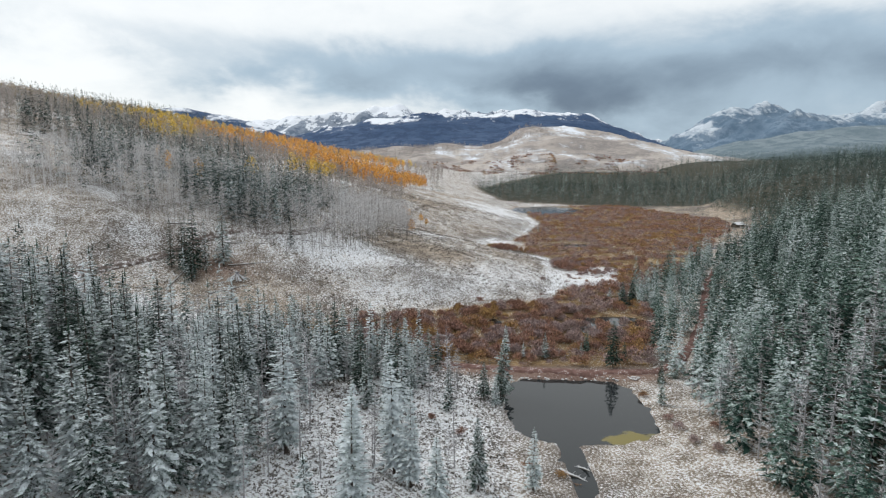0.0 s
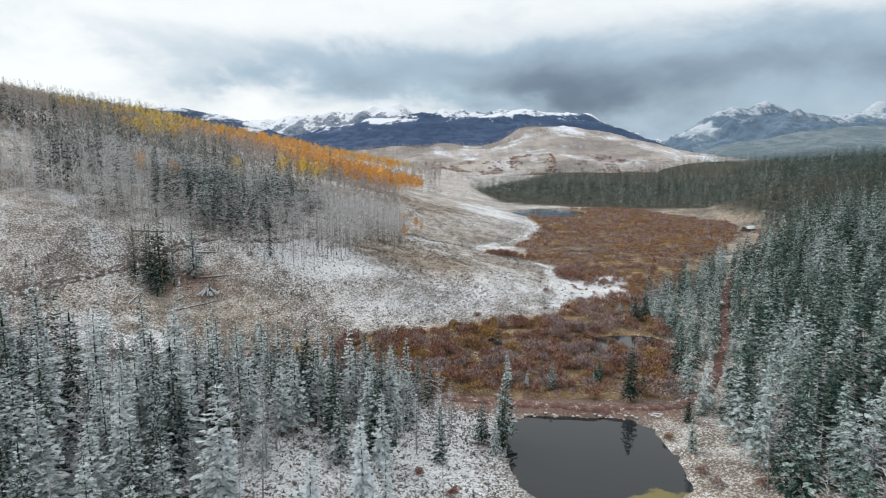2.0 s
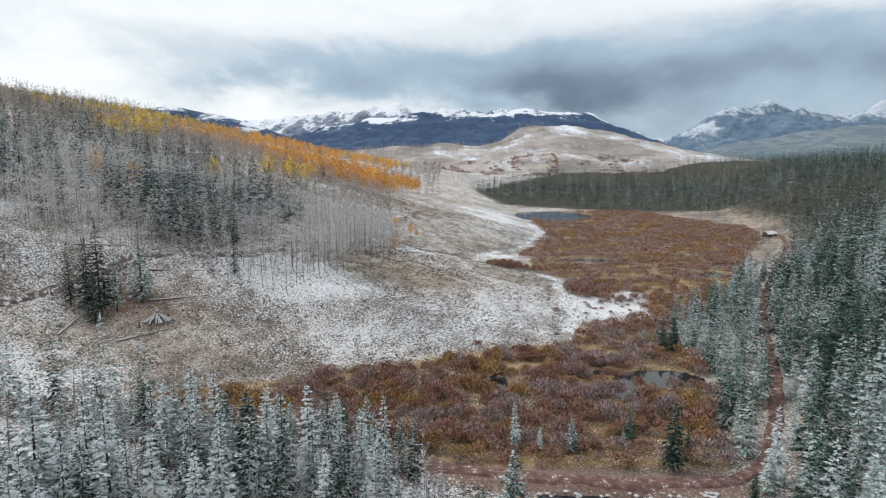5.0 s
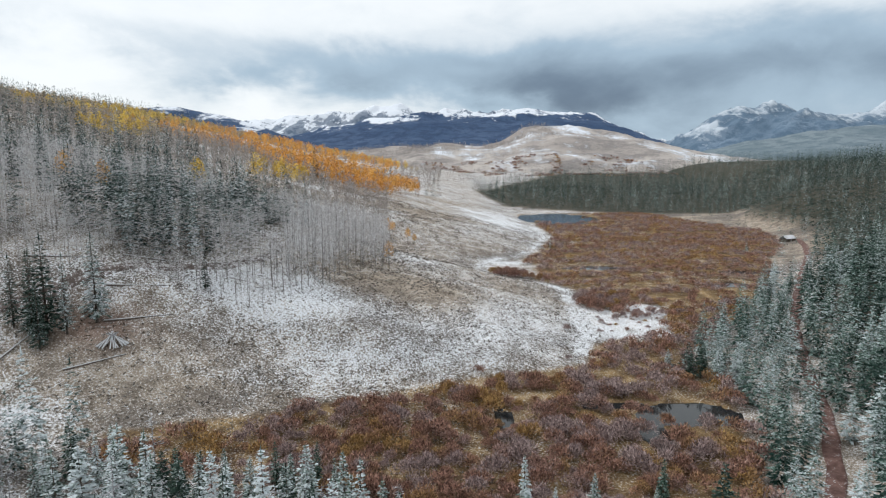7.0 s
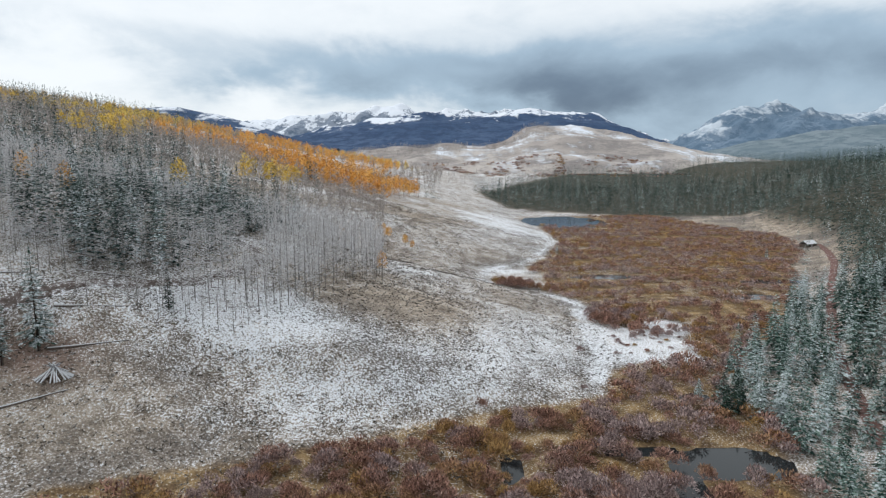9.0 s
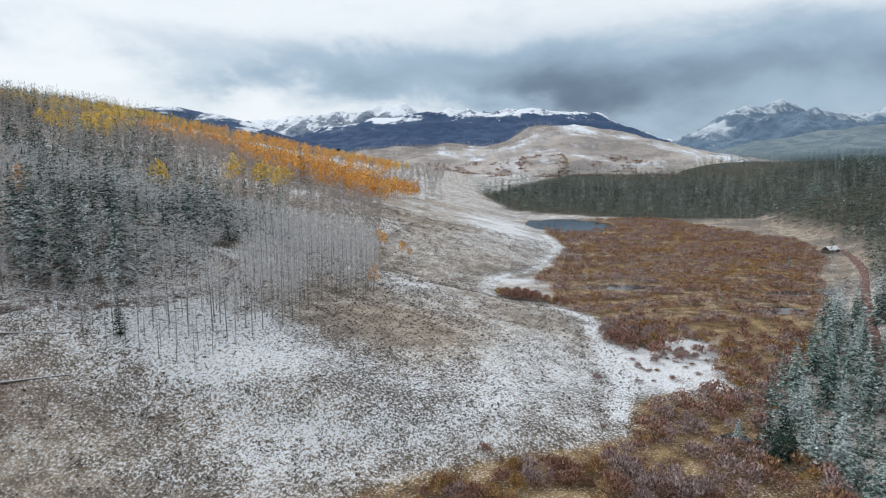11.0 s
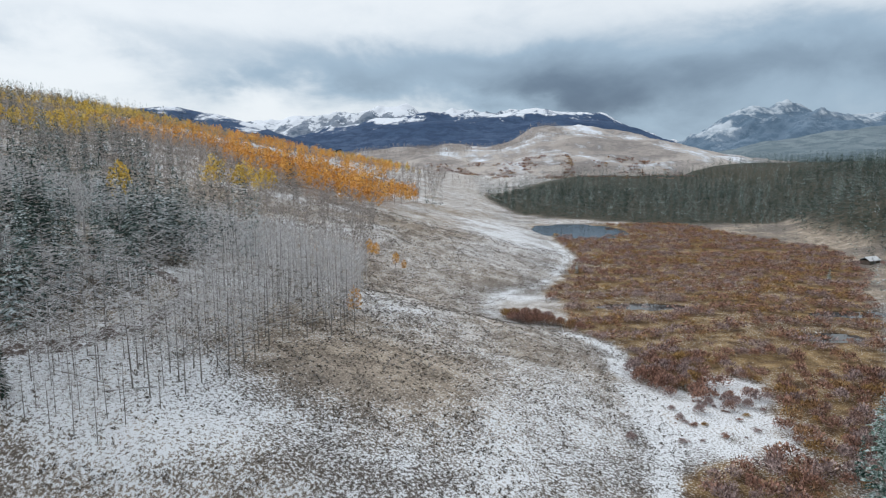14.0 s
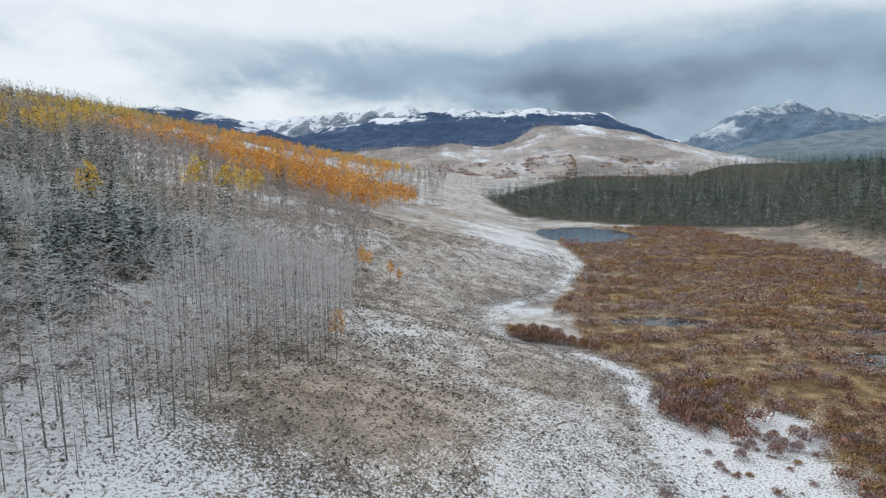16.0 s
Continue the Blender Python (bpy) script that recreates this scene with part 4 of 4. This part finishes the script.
far_shrubs = [shrub(random.Random(170 + i), 1.7, 70, 2.6) for i in range(6)]
stuff("far_willows", "dark red willow patches on the far flats", "willow thicket", far_shrubs, [spot(x, y, 1.2, 2.2) for x, y in flats.scatter(20, 420, 1150, 1330, 4000, 4.0, lambda x, y: 0.8 if lump(x, y, 45, 15) > 0.60 else 0)], M_WILLOW)
stuff("willow_thicket", "thicket of red-brown leafless willows in the wetland", "willow thicket", lean_shrubs, [spot(x, y, 0.75, 1.75) for x, y in wil[300:] if y < 282], M_WILLOW)
stuff("willow_rows", "rows of brown willows across the far wetland", "willow thicket", far_shrubs, [spot(x, y, 0.75, 1.35) for x, y in wil[300:] if y >= 282], M_WILLOW)
for x, y, s in ((12, 200, 0.9), (37, 232, 0.8), (33, 209, 0.6), (54, 246, 1.0), (57, 250, 0.9), (62, 253, 1.0), (49, 243, 0.7), (25, 312, 1.6), (27.5, 311, 1.9), (30, 310, 1.9), (33, 309, 1.8), (36, 308, 1.5), (26, 315, 1.8), (29, 314, 2.0), (32, 313, 1.9), (35, 312, 1.7), (38, 307, 1.4), (40.5, 305, 1.4), (43, 303.5, 1.3), (24, 316, 1.5), (50, 258.5, 1.9), (53, 259, 1.7), (56, 261, 1.5), (48, 262, 1.8), (51, 263, 2.0), (48, 267, 1.9), (62, 250, 1.1), (60, 247, 1.2), (64, 249, 1.0)):
    ob = new("willow_bush", protos[int(x) % 6])
    ob.matrix_basis = Matrix.LocRotScale((x, y, zat(x, y)), Euler((0, 0, x)), (s, s, s * 0.8))
    ob.scale.z = s * 1.05
    tagged(ob, "brown willow bush at the meadow edge", "bush", "single bushes")
for x, y, s in (
                (41, 110, 0.8), (41.5, 106, 0.9), (40, 122, 0.8), (42, 100, 0.8), (44, 96, 0.9), (18, 90, 0.7), (20, 88, 0.8), (13, 93, 0.7), (47, 104, 0.7), (3, 102, 0.8), (-2, 106, 0.7), (6, 97, 0.6)):
    ob = new("willow_bush", protos[int(x) % 6])
    ob.matrix_basis = Matrix.LocRotScale((x, y, zat(x, y)), Euler((0, 0, x)), (s, s, s * 0.8))
    tagged(ob, "low brown bush standing alone in thin snow", "bush", "single bushes")

for k in range(64):
    x, y = rnd.uniform(46, 69), rnd.uniform(224, 262)
    if x > 44 + (y - 222) * 1.1 or wetness(np.array(x), np.array(y)) > 0.6:
        continue
    s = rnd.uniform(0.15, 0.6) ** 1.2
    ob = new("willow_bush", protos[k % 6])
    ob.matrix_basis = Matrix.LocRotScale((x, y, zat(x, y)), Euler((0, 0, x)), (s * 1.2, s * 1.2, s * 0.8))
    tagged(ob, "low brown bush standing alone in thin snow", "bush", "single bushes")

# brush on the meadow
brush = []
br = random.Random(41)
while len(brush) < 42000:
    y = 140 + 300 * br.random() ** 1.5
    x = foot_l(y) + 4 - br.random() ** 0.8 * 120 if br.random() < 0.85 else br.uniform(-40, 12)
    if br.random() < 0.15:
        x, y = br.uniform(-40, 10), br.uniform(66, 135)
    if not in_view(x, y, 0.8) or br.random() > 1.2 * lump(x, y, 12, 8) or (blob(x, y, ((-32, 214, 18, 11),)) > 0.3 and br.random() < 0.7):
        continue
    brush.append((x, y))
bx = np.array(brush)
bz = height(bx[:, 0], bx[:, 1])
tufts = [sage(random.Random(180 + i), 0.36) for i in range(6)]
stuff("sagebrush", "low grey-brown brush dusted with snow on the meadow", "brush", tufts,
      [(x, y, z, br.uniform(0.5, 1.25), br.uniform(0, 6.3), br.randrange(6), br.random()) for (x, y), z in zip(brush, bz)], M_SAGE)


# ---- small things ----
def log(x0, y0, x1, y1, r, label="fallen grey tree trunk lying on the slope", lift=0.0):
    """A fallen trunk with broken branch stubs; it rests on the ground."""
    rg = random.Random(int(x0 * 10) + int(y0 * 7))
    r *= 1.4
    a, b = Vector((x0, y0, zat(x0, y0) + r * 0.6 + lift)), Vector((x1, y1, zat(x1, y1) + r * 0.4 + lift * 0.4))
    vs, fs = [], []
    pts = [a.lerp(b, k / 5) + Vector((rg.uniform(-0.12, 0.12), rg.uniform(-0.12, 0.12), 0)) for k in range(6)]
    for k in range(5):
        tube(vs, fs, pts[k], pts[k + 1], r * (1 - 0.12 * k), r * (1 - 0.12 * (k + 1)), 7)
    ob = new("fallen_log", mesh_of("fallen_log", vs, fs, M_LOG))
    for k in range(5):
        sv, sf = [], []
        p = a.lerp(b, rg.uniform(0.3, 0.95))
        tube(sv, sf, p, p + Vector((rg.uniform(-1, 1), rg.uniform(-1, 1), rg.uniform(0.2, 0.9))), 0.05, 0.015, 4)
        st = new("branch_stub", mesh_of("branch_stub", sv, sf, M_DEAD))
        st.parent = ob
    return tagged(ob, label, "log", "fallen logs")


for l in ((-68, 182, -59, 188, 0.20), (-70, 203.5, -58, 206, 0.22), (-67, 195.5, -54, 199.5, 0.20), (-66, 213, -58, 209.5, 0.18), (-60, 216, -50, 222, 0.2), (-31, 229.5, -26, 223, 0.13), (-31, 228.5, -28, 235, 0.12),
          (-46, 221, -38, 223.5, 0.14)):
    log(*l)
for l in ((-50, 226, -41, 229, 0.14), (-80, 181, -78, 190, 0.2), (-84, 200, -75, 205, 0.2), (-90, 207, -78, 211, 0.2), (-72, 215, -60, 219, 0.2), (-53, 236, -47, 243, 0.15),
          (-58, 244, -52, 238, 0.15), (-62, 250, -54, 247, 0.15), (18, 92, 22, 89, 0.2), (20, 96, 22.5, 91.5, 0.22), (-78, 222, -66, 224, 0.2), (-82, 226, -75, 219, 0.2),
          (-40, 213, -34, 216, 0.13), (-47, 216, -40, 214.5, 0.14), (-29, 226, -26, 222, 0.12), (-52, 231, -45, 233, 0.14), (-56, 241, -49, 238, 0.15), (-58, 233, -52, 236, 0.15), (-64, 236, -57, 234, 0.16), (-61, 242, -54, 245, 0.15)):
    log(*l)
# a heap of snowy poles
heap_base = (-62.5, 190.0)
hr = random.Random(3)
heap = new("log_heap")
heap.location = (heap_base[0], heap_base[1], zat(*heap_base))
for k in range(30):
    a = hr.uniform(0, 6.283)
    vs, fs = [], []
    tube(vs, fs, (math.cos(a) * 2.2, math.sin(a) * 2.2, -0.1), (-math.cos(a) * 0.6 + hr.uniform(-0.4, 0.4), -math.sin(a) * 0.6, 1.5 + hr.uniform(0, 0.5)), 0.11, 0.05, 5)
    p = new("pole", mesh_of("pole", vs, fs, M_DEAD))
    p.parent = heap
heap.scale = (1.35, 1.35, 1.25)
tagged(heap, "heap of snow-covered poles leaning together", "log heap")


def rock_mesh(seed, size):
    bm = bmesh.new()
    bmesh.ops.create_icosphere(bm, subdivisions=1, radius=size)
    rg = random.Random(seed)
    for v in bm.verts:
        v.co *= rg.uniform(0.7, 1.2)
        v.co.z *= 0.65
    me = bpy.data.meshes.new("rock")
    bm.to_mesh(me)
    bm.free()
    me.materials.append(M_ROCK)
    return me


rocks = [rock_mesh(i, 0.42) for i in range(5)]
rr = random.Random(5)
for k in range(70):
    x = rr.uniform(12, 42)
    y = 131.6 + rr.uniform(-0.5, 0.9) - 0.05 * (x - 26)
    ob = new("rock", rocks[k % 5])
    sc = rr.uniform(0.4, 1.3)
    ob.matrix_basis = Matrix.LocRotScale((x, y, zat(x, y) + 0.05), Euler((0, 0, rr.uniform(0, 6))), (sc, sc, sc))
    tagged(ob, "pale snow-dusted rock on the dam's water edge", "rock", "rocks of the dam")


# the shed by the wetland
def box(name, x0, x1, y0, y1, z0, z1, mat, parent):
    bm = bmesh.new()
    bmesh.ops.create_cube(bm, size=1.0)
    for v in bm.verts:
        v.co = ((x0 + x1) / 2 + v.co.x * (x1 - x0), (y0 + y1) / 2 + v.co.y * (y1 - y0), (z0 + z1) / 2 + v.co.z * (z1 - z0))
    me = bpy.data.meshes.new(name)
    bm.to_mesh(me)
    bm.free()
    me.materials.append(mat)
    ob = new(name, me)
    ob.parent = parent
    return ob


shed = new("shed")
shed.matrix_basis = pose(190, 409, zat(190, 409), 0, 0, 25)
for n, a in (("wall", (-3.5, 3.5, -2.2, -2.05, -0.4, 1.8)), ("wall", (-3.5, 3.5, 2.05, 2.2, -0.4, 1.8)), ("wall", (-3.5, -3.35, -2.05, 2.05, -0.4, 1.8)), ("wall", (3.35, 3.5, -2.05, 2.05, -0.4, 1.8))):
    box(n, *a, M_BARK, shed)
box("door", -0.6, 0.5, -2.26, -2.21, 0.0, 1.75, M_DEAD, shed)
for sgn in (-1, 1):
    r = box("roof", -3.9, 3.9, -1.45, 1.45, -0.06, 0.06, M_SNOWROOF, shed)
    r.matrix_basis = pose(0, sgn * 1.15, 2.55, -sgn * 33, 0, 0)
tagged(shed, "small brown shed with a snow-covered roof", "shed")

# ---- distance ----
def relief(x, y, s, seed, octaves=6):
    """Ridged hills from layered noise, about 0 to 1."""
    out = np.zeros(x.size)
    for i, (a, b) in enumerate(zip(x.ravel() / s, y.ravel() / s)):
        out[i] = noise.ridged_multi_fractal(Vector((a, b, seed)), 0.9, 2.1, octaves, 1.0, 2.0)
    out = (out - out.min()) / (out.max() - out.min())
    return out.reshape(x.shape)


def mountain(name, label, y0, y1, ny, line, rough, s, seed, mat, by_height=1.0):
    """A range across the valley head: line gives the crest's place and height along x."""
    lx, lz = zip(*line)
    xs = np.linspace(lx[0], lx[-1], int((lx[-1] - lx[0]) / 15))
    ys = np.linspace(y0, y1, ny)
    gx, gy = np.meshgrid(xs, ys)
    crest = np.interp(gx, lx, lz)
    f = (gy - y0) / (y1 - y0)
    shape = np.clip(f / 0.8, 0, 1) ** 0.9
    z = crest * shape + rough * np.clip(f * 3, 0, 1) * (relief(gx, gy, s, seed) - 0.55) - 20 * (1 - np.clip(f * 6, 0, 1))
    z = np.where(f > 0.82, z - (f - 0.82) * 300, z)
    HILL[name] = (xs, ys, z)
    rel = (z / np.maximum(crest, 130) - 0.7) * by_height + 0.7
    return tagged(grid_mesh(name, xs, ys, z, mat, (("rel", rel),)), label, "mountain", kind="structure")


def at(az, el, y):
    """The crest point seen from the valley at that bearing and elevation, in degrees."""
    return y * math.tan(radians(az)), 48.5 + y / math.cos(radians(az)) * math.tan(radians(el))


HILL = {}
M_HILL = mountain_material("snowy_aspen_hill", (0.36, 0.325, 0.30), (0.50, 0.455, 0.42), (0.25, 0.23, 0.22), 0.62, 1.10, 1.7)
# The haze of distance is painted in: bluish base colours for the far ranges.
M_HAZE_BLUE = mountain_material("haze_blue_forest_range", (0.055, 0.092, 0.165), (0.076, 0.117, 0.198), (0.042, 0.070, 0.132), 0.90, 1.02, 0.75)
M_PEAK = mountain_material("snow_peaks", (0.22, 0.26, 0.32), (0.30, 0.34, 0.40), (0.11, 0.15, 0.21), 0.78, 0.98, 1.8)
# Mist is painted here as paler blue-grey rock, woods and duller snow.
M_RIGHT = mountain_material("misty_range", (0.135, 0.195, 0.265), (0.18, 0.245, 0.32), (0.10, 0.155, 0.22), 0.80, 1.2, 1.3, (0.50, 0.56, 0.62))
M_LOW = mountain_material("haze_tint_forest_ridge", (0.165, 0.212, 0.24), (0.21, 0.258, 0.285), (0.135, 0.18, 0.21), 0.9, 1.5, 0.9, (0.45, 0.49, 0.53))
mountain("snowy_hill", "bare snow-dusted hill at the valley head", 1200, 2000, 60,
         [at(a, e, 1840) for a, e in ((-16, -1.2), (-8, -0.2), (-2, 0.35), (3, 0.8), (6, 1.5), (8.5, 2.1), (10, 2.0), (14, 1.5), (17, 0.9), (19.5, 0.0), (23, -0.6), (30, -1.1))], 26, 230, 3.0, M_HILL, 0.15)
hill_x, hill_y, hill_z = HILL["snowy_hill"]


def on_hill(x, y):
    return float(hill_z[int(np.argmin(np.abs(hill_y - y))), int(np.argmin(np.abs(hill_x - x)))])


hill_wood, hill_bush = [], []
hw = random.Random(77)
while len(hill_wood) < 2600:
    x, y = hw.uniform(-330, 330), hw.uniform(1340, 1840)
    band = (y - 1560) / 260 - (x + 40) / 900
    if hw.random() < (0.9 if band > 0 and x < 285 and lump(x, y, 70, 21) > 0.40 else 0.02):
        hill_wood.append((x, y, on_hill(x, y), hw.uniform(0.7, 1.3), hw.uniform(0, 6.3), hw.randrange(6), hw.random()))
while len(hill_bush) < 420:
    x, y = hw.uniform(-40, 420), hw.uniform(1215, 1420)
    if lump(x, y, 38, 22) > 0.60:
        hill_bush.append((x, y, on_hill(x, y), hw.uniform(1.4, 2.8), hw.uniform(0, 6.3), hw.randrange(6), hw.random()))
stuff("hill_aspen_wood", "grey leafless aspen wood on the far hill", "aspen wood", thick, hill_wood, M_GREY)
stuff("hill_willows", "dark bare thickets at the foot of the far hill", "willow thicket", far_shrubs, hill_bush, M_WILLOW)
# These ranges get their haze from the material colours alone.
mountain("haze_blue_range", "forested mountain in haze-tinted blue with snow along its crest", 2300, 3500, 70,
         [at(a, e, 3260) for a, e in ((-26, 0.6), (-14, 0.9), (-12, 1.5), (-10, 2.2), (-4, 2.9), (-1.7, 3.3), (3, 3.2), (6, 3.5), (9, 3.3), (12.5, 3.2), (15, 2.0), (18, 0.6), (21, -0.3), (26, -1))], 34, 420, 5.0, M_HAZE_BLUE)
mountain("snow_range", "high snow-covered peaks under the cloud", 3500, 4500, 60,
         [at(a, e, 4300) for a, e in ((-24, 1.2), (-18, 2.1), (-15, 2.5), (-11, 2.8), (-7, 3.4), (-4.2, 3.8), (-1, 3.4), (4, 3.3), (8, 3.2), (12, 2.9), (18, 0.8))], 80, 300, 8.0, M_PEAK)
mountain("forest_ridge", "dark forested ridge in haze-tinted blue with snowy clearings", 1500, 2300, 50,
         [at(a, e, 2140) for a, e in ((-46, 4.6), (-34, 3.4), (-24, 3.3), (-21.5, 3.45), (-18.5, 3.1), (-15.5, 2.0), (-13, 1.2), (-9, 0.2))], 14, 300, 9.0, M_HAZE_BLUE)
mountain("misty_range", "rocky mountains with haze painted into their pale colours", 2500, 3800, 70,
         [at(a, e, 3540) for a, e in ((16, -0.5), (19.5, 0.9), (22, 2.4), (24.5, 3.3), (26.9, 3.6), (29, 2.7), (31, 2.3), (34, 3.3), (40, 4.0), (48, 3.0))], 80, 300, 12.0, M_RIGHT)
mountain("low_ridge", "forested ridge below the peaks, its blue painted for haze", 1500, 2400, 50,
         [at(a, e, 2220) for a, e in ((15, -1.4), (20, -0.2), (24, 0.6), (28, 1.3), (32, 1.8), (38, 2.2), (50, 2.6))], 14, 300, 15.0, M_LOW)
